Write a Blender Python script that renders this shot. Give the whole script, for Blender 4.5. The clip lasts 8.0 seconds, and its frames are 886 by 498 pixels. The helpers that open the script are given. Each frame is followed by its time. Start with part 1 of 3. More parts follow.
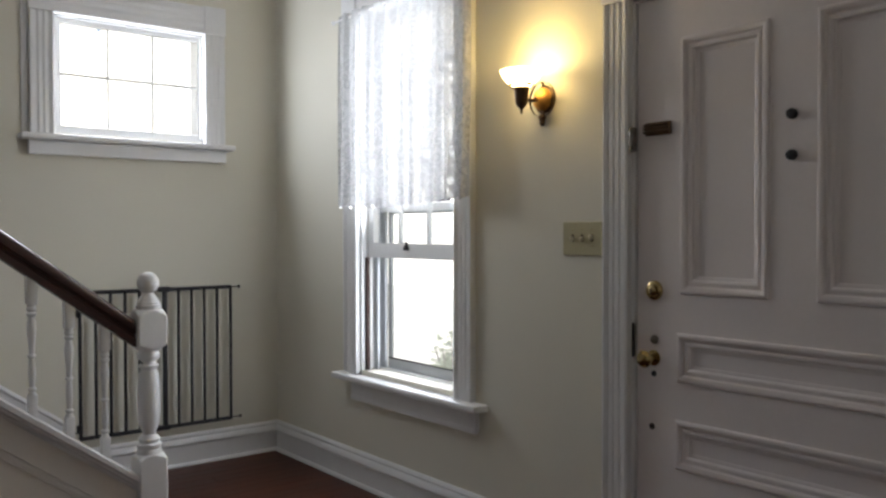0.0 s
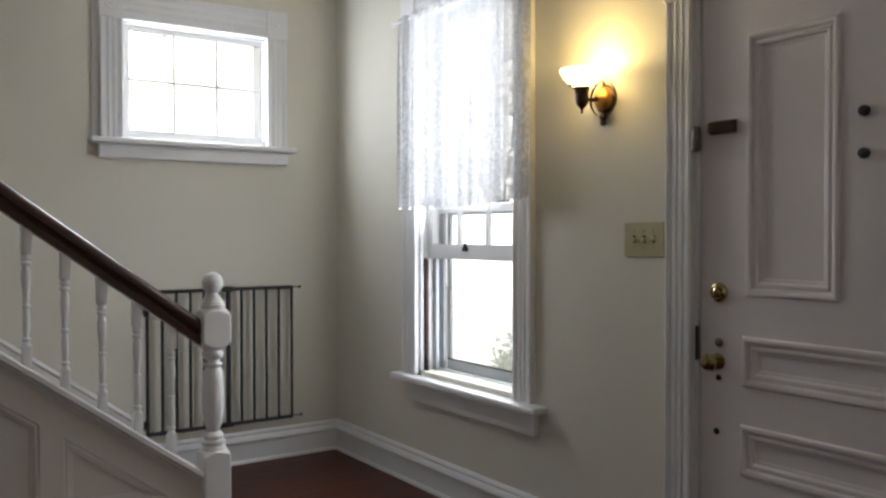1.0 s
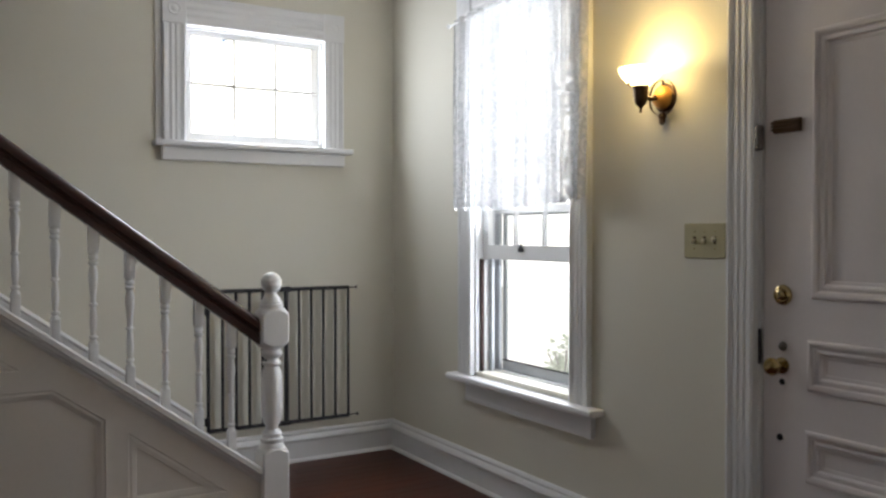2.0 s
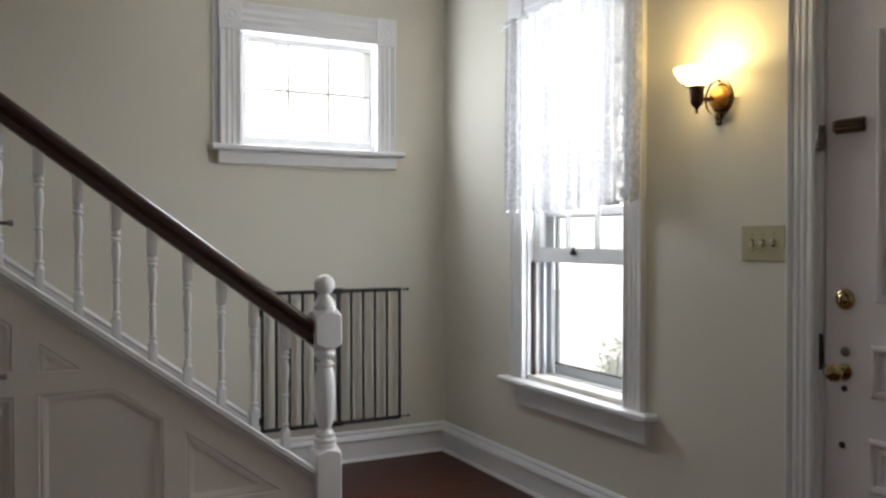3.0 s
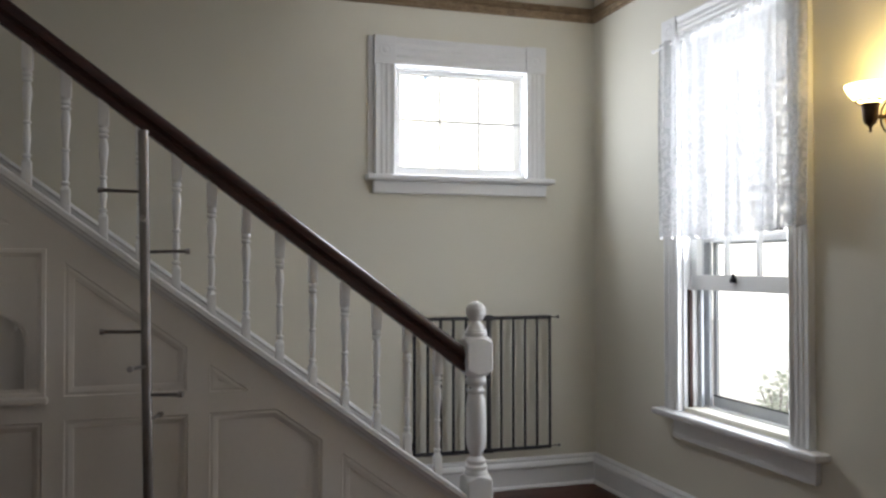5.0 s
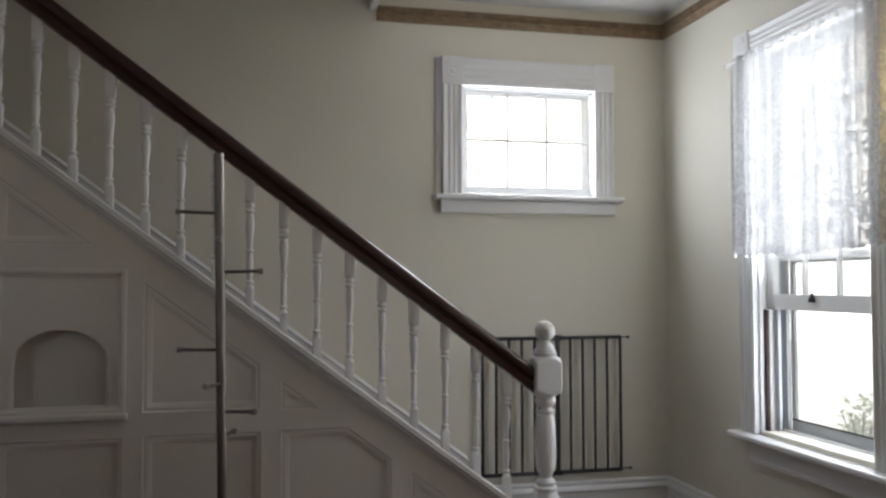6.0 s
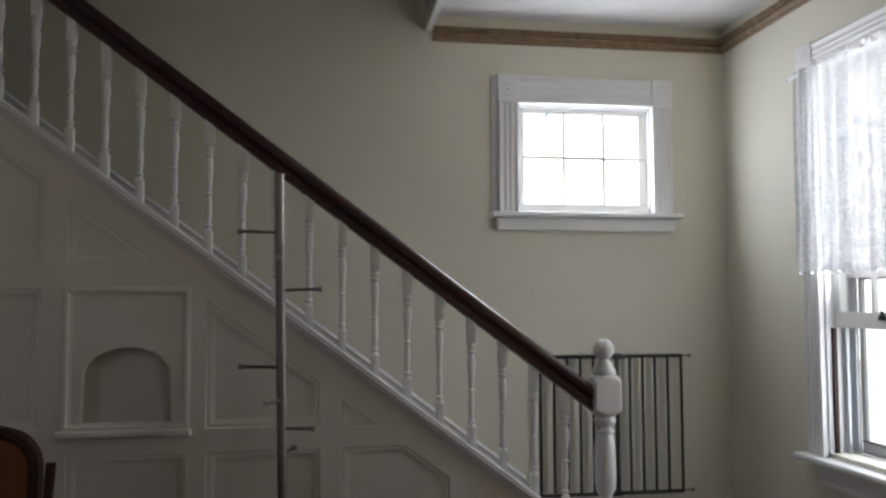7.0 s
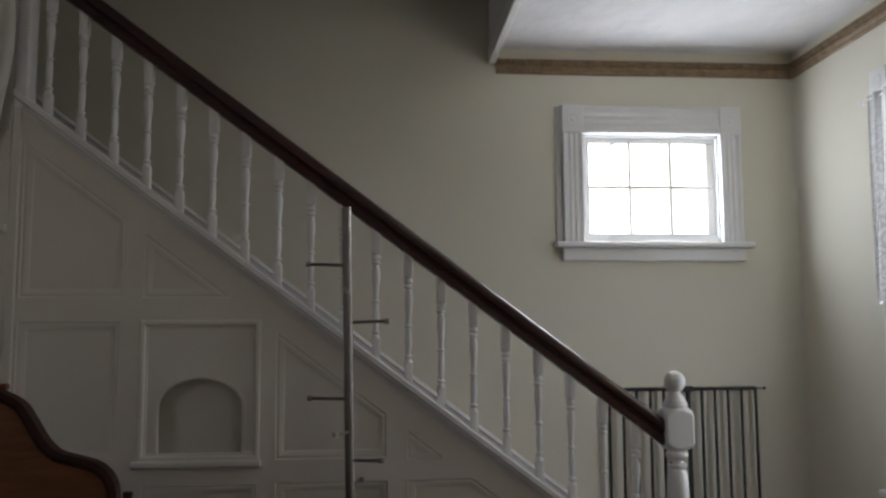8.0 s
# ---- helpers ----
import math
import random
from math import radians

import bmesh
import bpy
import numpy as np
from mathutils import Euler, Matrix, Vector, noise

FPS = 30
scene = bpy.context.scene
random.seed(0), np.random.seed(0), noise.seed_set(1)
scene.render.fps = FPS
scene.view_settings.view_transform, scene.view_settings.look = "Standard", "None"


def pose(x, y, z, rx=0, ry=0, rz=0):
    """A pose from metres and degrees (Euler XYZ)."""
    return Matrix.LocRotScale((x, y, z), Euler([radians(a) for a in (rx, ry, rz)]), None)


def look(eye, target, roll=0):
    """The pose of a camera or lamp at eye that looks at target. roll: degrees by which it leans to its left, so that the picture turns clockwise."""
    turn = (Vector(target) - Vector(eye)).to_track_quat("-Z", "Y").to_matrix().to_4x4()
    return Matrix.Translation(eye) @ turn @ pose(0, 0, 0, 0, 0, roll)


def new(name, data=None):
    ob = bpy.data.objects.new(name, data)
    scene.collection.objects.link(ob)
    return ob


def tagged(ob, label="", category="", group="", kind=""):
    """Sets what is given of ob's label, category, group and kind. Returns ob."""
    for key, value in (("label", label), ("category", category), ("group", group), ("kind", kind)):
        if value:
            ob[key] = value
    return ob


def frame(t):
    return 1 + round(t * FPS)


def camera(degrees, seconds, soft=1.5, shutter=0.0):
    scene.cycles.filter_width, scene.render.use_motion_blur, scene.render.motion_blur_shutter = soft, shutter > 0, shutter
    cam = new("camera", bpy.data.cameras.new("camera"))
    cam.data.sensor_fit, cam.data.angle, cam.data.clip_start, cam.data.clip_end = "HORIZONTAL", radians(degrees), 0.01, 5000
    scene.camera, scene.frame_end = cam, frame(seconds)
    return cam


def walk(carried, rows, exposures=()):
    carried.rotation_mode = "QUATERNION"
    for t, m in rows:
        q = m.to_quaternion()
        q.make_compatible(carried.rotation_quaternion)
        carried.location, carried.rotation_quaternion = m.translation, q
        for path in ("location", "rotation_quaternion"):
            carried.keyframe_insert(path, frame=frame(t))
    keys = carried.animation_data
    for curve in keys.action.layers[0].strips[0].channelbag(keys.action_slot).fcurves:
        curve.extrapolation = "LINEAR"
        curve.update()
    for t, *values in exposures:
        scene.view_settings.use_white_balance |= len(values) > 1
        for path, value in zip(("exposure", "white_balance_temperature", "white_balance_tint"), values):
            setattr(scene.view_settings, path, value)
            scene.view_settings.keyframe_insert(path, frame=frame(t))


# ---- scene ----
cam = camera(55.78, 8.0, soft=2.6)
EYE_Z = 1.279
EXPOSURES = [(0, 0.02), (1.5, 0.14), (3, 0.22), (4.5, 0.16), (6, 0.0), (8, -0.24)]
PATH = [
    (0, -2.293, -4.499, -38.22, -1.09, 0.07),
    (0.5, -2.295, -4.496, -36.13, -1.07, 0.07),
    (1, -2.297, -4.493, -34.29, -1.02, 0.08),
    (1.5, -2.300, -4.490, -32.36, -0.97, 0.06),
    (3, -2.312, -4.483, -27.20, -0.79, 0.02),
    (3.5, -2.317, -4.481, -25.17, -0.47, -0.01),
    (4, -2.321, -4.480, -22.69, 0.02, 0.01),
    (4.5, -2.326, -4.479, -19.85, 0.55, 0.03),
    (6, -2.339, -4.479, -12.65, 2.40, 0.10),
    (6.5, -2.342, -4.481, -10.65, 3.16, 0.14),
    (7, -2.345, -4.483, -8.83, 3.63, 0.17),
    (7.5, -2.347, -4.485, -6.82, 4.70, 0.24),
    (8, -2.348, -4.489, -4.36, 5.80, 0.34),
]
walk(cam, [(t, pose(x, y, EYE_Z, 90 + p, r, h)) for t, x, y, h, p, r in PATH], EXPOSURES)

# ---- light ----
world = bpy.data.worlds.new("sky")
scene.world = world
world.use_nodes = True
wn = world.node_tree.nodes
sky = wn.new("ShaderNodeTexSky")
sky.sky_type, sky.sun_disc = "NISHITA", False
sky.sun_elevation, sky.sun_rotation = radians(53), radians(182)
wn["Background"].inputs[1].default_value = 0.15
world.node_tree.links.new(sky.outputs[0], wn["Background"].inputs[0])


def lamp(name, kind, m, energy, color=(1, 1, 1)):
    data = bpy.data.lights.new(name, kind)
    data.energy, data.color = energy, color
    ob = new(name, data)
    ob.matrix_world = m
    return ob


sun = lamp("sun", "SUN", look((-0.3, -9, 12), (0, 0, 0)), 5.0, (1, 0.95, 0.88))
sun.data.angle = radians(0.5)
def window_light(name, at, target, width, height, watts, color):
    ob = lamp(name, "AREA", look(at, target), watts, color)
    ob.data.shape, ob.data.size, ob.data.size_y = "RECTANGLE", width, height
    return ob


window_light("tall_window_low_daylight", (0.120, -1.30, 0.88), (-1.0, -1.30, 0.88), 0.66, 0.50, 4.5, (0.85, 0.90, 1.0))
window_light("tall_window_high_daylight", (0.030, -1.30, 1.84), (-1.0, -1.30, 1.84), 0.72, 1.05, 22, (0.85, 0.90, 1.0))
window_light("small_window_daylight", (-0.835, 0.014, 2.083), (-0.835, -1.0, 2.083), 0.72, 0.53, 15, (0.85, 0.90, 1.0))
# two added fill lamps out of view, brightening door and panelling
window_light("west_fill_light", (-6.23, -5.0, 1.95), (0, -4.0, 1.3), 1.9, 1.3, 6.0, (1.0, 0.91, 0.89))
window_light("east_fill_light", (0.03, -5.3, 1.70), (-3.0, -4.0, 1.2), 1.1, 1.3, 4.6, (1.0, 0.90, 0.87))
bulb = lamp("sconce_bulb", "POINT", pose(-0.125, -2.220, 1.880), 4.6, (1.0, 0.71, 0.26))
bulb.data.shadow_soft_size = 0.022


# ---- materials ----
def mat(name, color, rough=0.5, metal=0.0, vary=0.06, scale=6.0, fine=120.0, bump=0.05, dist=0.002, coat=0.0, second=None, stretch=(1, 1, 1)):
    m = bpy.data.materials.new(name)
    m.use_nodes = True
    n, l = m.node_tree.nodes, m.node_tree.links
    b = n["Principled BSDF"]
    tc = n.new("ShaderNodeTexCoord")
    mp = n.new("ShaderNodeMapping")
    mp.inputs["Scale"].default_value = stretch
    l.new(tc.outputs["Object"], mp.inputs[0])
    big = n.new("ShaderNodeTexNoise")
    big.inputs["Scale"].default_value, big.inputs["Detail"].default_value = scale, 5
    small = n.new("ShaderNodeTexNoise")
    small.inputs["Scale"].default_value, small.inputs["Detail"].default_value = fine, 4
    for q in (big, small):
        l.new(mp.outputs[0], q.inputs["Vector"])
    ramp = n.new("ShaderNodeValToRGB")
    dark = second or tuple(c * (1 - vary * 2.2) for c in color)
    ramp.color_ramp.elements[0].position, ramp.color_ramp.elements[1].position = 0.3, 0.7
    ramp.color_ramp.elements[0].color, ramp.color_ramp.elements[1].color = (*dark, 1), (*color, 1)
    mixv = n.new("ShaderNodeMix")
    mixv.inputs[0].default_value = 0.35
    l.new(big.outputs["Fac"], mixv.inputs[2])
    l.new(small.outputs["Fac"], mixv.inputs[3])
    l.new(mixv.outputs[0], ramp.inputs[0])
    l.new(ramp.outputs[0], b.inputs["Base Color"])
    rr = n.new("ShaderNodeMapRange")
    rr.inputs["To Min"].default_value, rr.inputs["To Max"].default_value = rough * 0.85, min(1, rough * 1.2)
    l.new(big.outputs["Fac"], rr.inputs[0])
    l.new(rr.outputs[0], b.inputs["Roughness"])
    b.inputs["Metallic"].default_value = metal
    b.inputs["Coat Weight"].default_value = coat
    if bump:
        bp = n.new("ShaderNodeBump")
        bp.inputs["Strength"].default_value, bp.inputs["Distance"].default_value = bump, dist
        l.new(mixv.outputs[0], bp.inputs["Height"])
        l.new(bp.outputs[0], b.inputs["Normal"])
    return m


WALL = mat("wall_paint", (0.714, 0.685, 0.580), 0.75, vary=0.025, scale=1.5, fine=90, bump=0.12)
TRIM = mat("white_trim_paint", (0.80, 0.80, 0.79), 0.30, vary=0.03, scale=5, fine=60, bump=0.08)
DOORP = mat("door_paint", (0.80, 0.75, 0.735), 0.42, vary=0.03, scale=4, fine=70, bump=0.1)
PANELP = mat("panelling_paint", (0.77, 0.73, 0.665), 0.45, vary=0.03, scale=4, fine=60, bump=0.1)
PLASTER = mat("ceiling_plaster", (0.80, 0.79, 0.79), 0.85, vary=0.06, scale=2.5, fine=8, bump=0.5, dist=0.05)
def per_object(m, low, high):
    """Lightens and darkens whole pieces against one another."""
    n, l = m.node_tree.nodes, m.node_tree.links
    b = n["Principled BSDF"]
    src = b.inputs["Base Color"].links[0].from_socket
    info, rng, mul = n.new("ShaderNodeObjectInfo"), n.new("ShaderNodeMapRange"), n.new("ShaderNodeVectorMath")
    rng.inputs["To Min"].default_value, rng.inputs["To Max"].default_value = low, high
    mul.operation = "SCALE"
    l.new(info.outputs["Random"], rng.inputs[0])
    l.new(src, mul.inputs[0])
    l.new(rng.outputs[0], mul.inputs["Scale"])
    l.new(mul.outputs[0], b.inputs["Base Color"])


RAILW = mat("dark_rail_wood", (0.050, 0.013, 0.008), 0.30, second=(0.018, 0.005, 0.004), scale=5, fine=40, bump=0.08, coat=0.2, stretch=(1.2, 8, 8))
FLOORW = mat("floor_wood", (0.072, 0.016, 0.006), 0.42, second=(0.042, 0.010, 0.004), scale=4, fine=30, bump=0.1, coat=0.08, stretch=(1, 12, 12))
per_object(FLOORW, 0.8, 1.2)
BROWNW = mat("brown_wood", (0.23, 0.078, 0.018), 0.45, second=(0.09, 0.028, 0.008), scale=4, fine=30, bump=0.08, stretch=(1.2, 6, 11))
EDGEW = mat("dark_edge_wood", (0.050, 0.016, 0.008), 0.6, second=(0.016, 0.006, 0.004), scale=8, fine=40, bump=0.06)
CORNW = mat("cornice_wood", (0.36, 0.26, 0.16), 0.6, second=(0.17, 0.115, 0.065), scale=22, fine=60, bump=0.6, dist=0.006)
for wood in (EDGEW, FLOORW):
    wood.node_tree.nodes["Principled BSDF"].inputs["Specular IOR Level"].default_value = 0.28
STEPW = mat("tread_wood", (0.14, 0.04, 0.02), 0.4, second=(0.07, 0.02, 0.01), scale=5, fine=30, stretch=(8, 1, 8))
BLACK = mat("black_enamel", (0.010, 0.010, 0.013), 0.5, vary=0.1, bump=0.03)
NICKEL = mat("brushed_nickel", (0.40, 0.37, 0.35), 0.32, 1.0, vary=0.06, bump=0.03)
POLE = mat("satin_steel", (0.30, 0.275, 0.26), 0.45, 1.0, vary=0.12, scale=20, bump=0.04)
AGED = mat("tarnished_nickel", (0.26, 0.24, 0.22), 0.4, 0.9, vary=0.2, scale=40, bump=0.08)
BRASS = mat("aged_brass", (0.56, 0.43, 0.21), 0.16, 1.0, vary=0.15, scale=30, bump=0.05)
AMBER = mat("amber_brass", (0.72, 0.36, 0.08), 0.36, 0.55, vary=0.12, scale=30, bump=0.03)
BRONZE = mat("dark_bronze", (0.10, 0.062, 0.035), 0.38, 0.85, vary=0.2, scale=40, bump=0.1)
IVORY = mat("ivory_plastic", (0.47, 0.43, 0.26), 0.35, vary=0.03, bump=0.02)
TOGGLE = mat("cream_toggle", (0.74, 0.70, 0.52), 0.3, vary=0.03, bump=0.02)
CLOTH = mat("pale_cloth", (0.72, 0.71, 0.68), 0.9, vary=0.08, scale=8, fine=260, bump=0.4)
SASHG = mat("aluminium_track", (0.50, 0.52, 0.54), 0.45, 0.3, vary=0.08, bump=0.05)
LEAF = mat("leaf", (0.24, 0.29, 0.18), 0.5, vary=0.25, scale=9)
# ground colour lifted to near white to imitate overexposure outdoors
PALE_GROUND = mat("overexposed_ground", (0.72, 0.71, 0.66), 0.9, vary=0.2, scale=0.6, fine=25, bump=0.3)


def glass_mat(name):
    m = bpy.data.materials.new(name)
    m.use_nodes = True
    n, l = m.node_tree.nodes, m.node_tree.links
    out = n["Material Output"]
    n.remove(n["Principled BSDF"])
    tr, gl, mx = n.new("ShaderNodeBsdfTransparent"), n.new("ShaderNodeBsdfGlossy"), n.new("ShaderNodeMixShader")
    gl.inputs["Roughness"].default_value = 0.02
    mx.inputs[0].default_value = 0.05
    l.new(tr.outputs[0], mx.inputs[1])
    l.new(gl.outputs[0], mx.inputs[2])
    l.new(mx.outputs[0], out.inputs[0])
    return m


GLASS = glass_mat("window_glass")


def lace_mat():
    m = bpy.data.materials.new("lace")
    m.use_nodes = True
    n, l = m.node_tree.nodes, m.node_tree.links
    out = n["Material Output"]
    n.remove(n["Principled BSDF"])
    tc = n.new("ShaderNodeTexCoord")
    warp = n.new("ShaderNodeTexNoise")
    warp.inputs["Scale"].default_value, warp.inputs["Detail"].default_value = 22, 2
    shift = n.new("ShaderNodeVectorMath")
    shift.operation = "MULTIPLY_ADD"
    shift.inputs[1].default_value = (0.05, 0.05, 0.05)
    flower = n.new("ShaderNodeTexVoronoi")
    flower.inputs["Scale"].default_value = 17
    net = n.new("ShaderNodeTexNoise")
    net.inputs["Scale"].default_value, net.inputs["Detail"].default_value = 120, 3
    sep = n.new("ShaderNodeSeparateXYZ")
    l.new(tc.outputs["Object"], warp.inputs["Vector"])
    l.new(warp.outputs["Color"], shift.inputs[0])
    l.new(tc.outputs["Object"], shift.inputs[2])
    l.new(shift.outputs[0], flower.inputs["Vector"])
    l.new(tc.outputs["Object"], net.inputs["Vector"])
    l.new(tc.outputs["Object"], sep.inputs[0])
    # scrolls: rings round each motif's middle
    ring = n.new("ShaderNodeMath")
    ring.operation = "MULTIPLY"
    ring.inputs[1].default_value = 17
    l.new(flower.outputs["Distance"], ring.inputs[0])
    wave = n.new("ShaderNodeMath")
    wave.operation = "SINE"
    l.new(ring.outputs[0], wave.inputs[0])
    add = n.new("ShaderNodeMath")
    add.operation = "MULTIPLY_ADD"
    l.new(wave.outputs[0], add.inputs[0])
    add.inputs[1].default_value = 0.30
    half = n.new("ShaderNodeMath")
    half.operation = "MULTIPLY"
    half.inputs[1].default_value = 0.6
    l.new(net.outputs["Fac"], half.inputs[0])
    l.new(half.outputs[0], add.inputs[2])
    pat = n.new("ShaderNodeMapRange")
    pat.inputs["From Min"].default_value, pat.inputs["From Max"].default_value = 0.08, 0.50
    pat.inputs["To Min"].default_value, pat.inputs["To Max"].default_value = 0.66, 0.97
    l.new(add.outputs[0], pat.inputs[0])
    low = n.new("ShaderNodeMapRange")
    low.inputs["From Min"].default_value, low.inputs["From Max"].default_value = 2.30, 1.75
    low.inputs["To Min"].default_value, low.inputs["To Max"].default_value = 0.25, 1.0
    l.new(sep.outputs["Z"], low.inputs[0])
    mixf = n.new("ShaderNodeMix")
    mixf.inputs[2].default_value = 0.80
    l.new(low.outputs[0], mixf.inputs[0])
    l.new(pat.outputs[0], mixf.inputs[3])
    tr, di, tl = n.new("ShaderNodeBsdfTransparent"), n.new("ShaderNodeBsdfDiffuse"), n.new("ShaderNodeBsdfTranslucent")
    di.inputs[0].default_value = (0.88, 0.88, 0.86, 1)
    tl.inputs[0].default_value = (0.154, 0.154, 0.157, 1)
    m1, m2 = n.new("ShaderNodeMixShader"), n.new("ShaderNodeMixShader")
    m1.inputs[0].default_value = 0.5
    l.new(di.outputs[0], m1.inputs[1])
    l.new(tl.outputs[0], m1.inputs[2])
    l.new(mixf.outputs[0], m2.inputs[0])
    l.new(tr.outputs[0], m2.inputs[1])
    l.new(m1.outputs[0], m2.inputs[2])
    l.new(m2.outputs[0], out.inputs[0])
    return m


LACE = lace_mat()


def mesh_mat(name):
    """Fine insect mesh: mostly open, its threads lit through from outside; its veil also imitates glare over the bush.
    """
    m = bpy.data.materials.new(name)
    m.use_nodes = True
    n, l = m.node_tree.nodes, m.node_tree.links
    out = n["Material Output"]
    n.remove(n["Principled BSDF"])
    tr, tl, mx = n.new("ShaderNodeBsdfTransparent"), n.new("ShaderNodeBsdfTranslucent"), n.new("ShaderNodeMixShader")
    tl.inputs[0].default_value = (0.75, 0.75, 0.74, 1)
    mx.inputs[0].default_value = 0.13
    l.new(tr.outputs[0], mx.inputs[1])
    l.new(tl.outputs[0], mx.inputs[2])
    l.new(mx.outputs[0], out.inputs[0])
    return m


MESH = mesh_mat("insect_mesh")


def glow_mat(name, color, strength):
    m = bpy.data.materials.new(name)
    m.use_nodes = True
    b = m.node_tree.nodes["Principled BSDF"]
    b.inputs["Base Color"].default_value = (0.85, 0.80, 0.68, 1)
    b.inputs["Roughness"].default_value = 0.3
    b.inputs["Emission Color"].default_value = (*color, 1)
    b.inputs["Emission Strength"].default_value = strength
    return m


# even white glow imitates overexposed daylight beyond the windows
BACKDROP_GLOW = glow_mat("backdrop_glow", (1.0, 1.0, 1.0), 1.5)
SHADE = glow_mat("lit_shade_glass", (1.0, 0.74, 0.32), 10.0)
SHADE.node_tree.nodes["Principled BSDF"].inputs["Alpha"].default_value = 0.62


# ---- mesh helpers ----
def empty(name, at=(0, 0, 0)):
    ob = new(name)
    ob.location = at
    ob.empty_display_size = 0.1
    return ob


def part(name, bm, material, parent=None, label="", smooth=False, angle=35):
    bmesh.ops.recalc_face_normals(bm, faces=bm.faces)
    me = bpy.data.meshes.new(name)
    bm.to_mesh(me)
    bm.free()
    me.materials.append(material)
    if smooth:
        me.shade_smooth()
        me.set_sharp_from_angle(angle=radians(angle))
    ob = new(name, me)
    if parent is not None:
        ob.parent = parent
        off, up = Vector(), parent
        while up is not None:
            off += up.location
            up = up.parent
        ob.location = -off
    if label:
        tagged(ob, label)
    return ob


def add_box(bm, lo, hi, bevel=0.0):
    c = [(a + b) / 2 for a, b in zip(lo, hi)]
    s = [abs(b - a) for a, b in zip(lo, hi)]
    r = bmesh.ops.create_cube(bm, size=1, matrix=Matrix.Translation(c) @ Matrix.Diagonal((*s, 1)))
    if bevel:
        es = {e for v in r["verts"] for e in v.link_edges}
        bmesh.ops.bevel(bm, geom=list(es), offset=bevel, segments=2, affect="EDGES", profile=0.5)
    return bm


def box(lo, hi, bevel=0.0):
    return add_box(bmesh.new(), lo, hi, bevel)


def add_lathe(bm, prof, m=None, seg=20):
    """Turns (radius, height) pairs round the z axis of m."""
    m = m or Matrix()
    rings = []
    for r, z in prof:
        if r < 1e-5:
            rings.append([bm.verts.new(m @ Vector((0, 0, z)))])
        else:
            rings.append([bm.verts.new(m @ Vector((r * math.cos(2 * math.pi * i / seg), r * math.sin(2 * math.pi * i / seg), z))) for i in range(seg)])
    for a, b in zip(rings, rings[1:]):
        for i in range(seg):
            j = (i + 1) % seg
            if len(a) == 1 and len(b) > 1:
                bm.faces.new((a[0], b[i], b[j]))
            elif len(b) == 1 and len(a) > 1:
                bm.faces.new((a[i], a[j], b[0]))
            elif len(a) > 1:
                bm.faces.new((a[i], a[j], b[j], b[i]))
    for ring in (rings[0], rings[-1]):
        if len(ring) > 2:
            bm.faces.new(ring)
    return bm


def lathe(prof, m=None, seg=20):
    return add_lathe(bmesh.new(), prof, m, seg)


def add_rod(bm, a, b, r, seg=10):
    a, b = Vector(a), Vector(b)
    m = Matrix.Translation(a) @ (b - a).to_track_quat("Z", "Y").to_matrix().to_4x4()
    return add_lathe(bm, [(r, 0), (r, (b - a).length)], m, seg)


def rod(a, b, r, seg=10):
    return add_rod(bmesh.new(), a, b, r, seg)


def add_sweep(bm, profile, path, normal, closed=False):
    """Sweeps a closed profile of (aside, along normal) pairs along a flat path, with mitred corners."""
    nrm = Vector(normal).normalized()
    pts = [Vector(p) for p in path]
    k = len(pts)
    rings = []
    for i, p in enumerate(pts):
        tin = (p - pts[i - 1]).normalized() if (i > 0 or closed) else None
        tout = (pts[(i + 1) % k] - p).normalized() if (i < k - 1 or closed) else None
        tin, tout = tin or tout, tout or tin
        s1, s2 = nrm.cross(tin), nrm.cross(tout)
        side = (s1 + s2)
        side = side / max(0.2, side.length_squared) * 2
        rings.append([bm.verts.new(p + side * a + nrm * b) for a, b in profile])
    q = len(profile)
    pairs = list(zip(rings, rings[1:])) + ([(rings[-1], rings[0])] if closed else [])
    for a, b in pairs:
        for i in range(q):
            j = (i + 1) % q
            bm.faces.new((a[i], a[j], b[j], b[i]))
    if not closed:
        bm.faces.new(rings[0])
        bm.faces.new(rings[-1])
    return bm


def sweep(profile, path, normal, closed=False):
    return add_sweep(bmesh.new(), profile, path, normal, closed)


def add_sheet(bm, outer, holes, place, depth):
    """A flat board with holes: place maps (a, b) to a point; depth is its thickness as a vector."""
    es = []
    for loop in [outer, *holes]:
        vs = [bm.verts.new(place(a, b)) for a, b in loop]
        es += [bm.edges.new((vs[i], vs[(i + 1) % len(vs)])) for i in range(len(vs))]
    r = bmesh.ops.triangle_fill(bm, use_beauty=True, use_dissolve=False, edges=es)
    fs = [g for g in r["geom"] if isinstance(g, bmesh.types.BMFace)]
    ex = bmesh.ops.extrude_face_region(bm, geom=fs, use_keep_orig=True)
    vs = [g for g in ex["geom"] if isinstance(g, bmesh.types.BMVert)]
    bmesh.ops.translate(bm, verts=vs, vec=depth)
    return bm


def sheet(outer, holes, place, depth):
    return add_sheet(bmesh.new(), outer, holes, place, depth)


def rect(a0, b0, a1, b1):
    return [(a0, b0), (a1, b0), (a1, b1), (a0, b1)]


def on_y(y):
    return lambda a, b: Vector((a, y, b))


def on_x(x):
    return lambda a, b: Vector((x, a, b))


# ---- setting ----
CEIL, EDGE_X = 2.855, -1.742
ROOM_X, ROOM_Y, TOP = -6.2, -7.2, 5.4
TALL = (-1.69, 0.585, -0.91, 2.385)        # y0, z0, y1, z1 of the tall opening
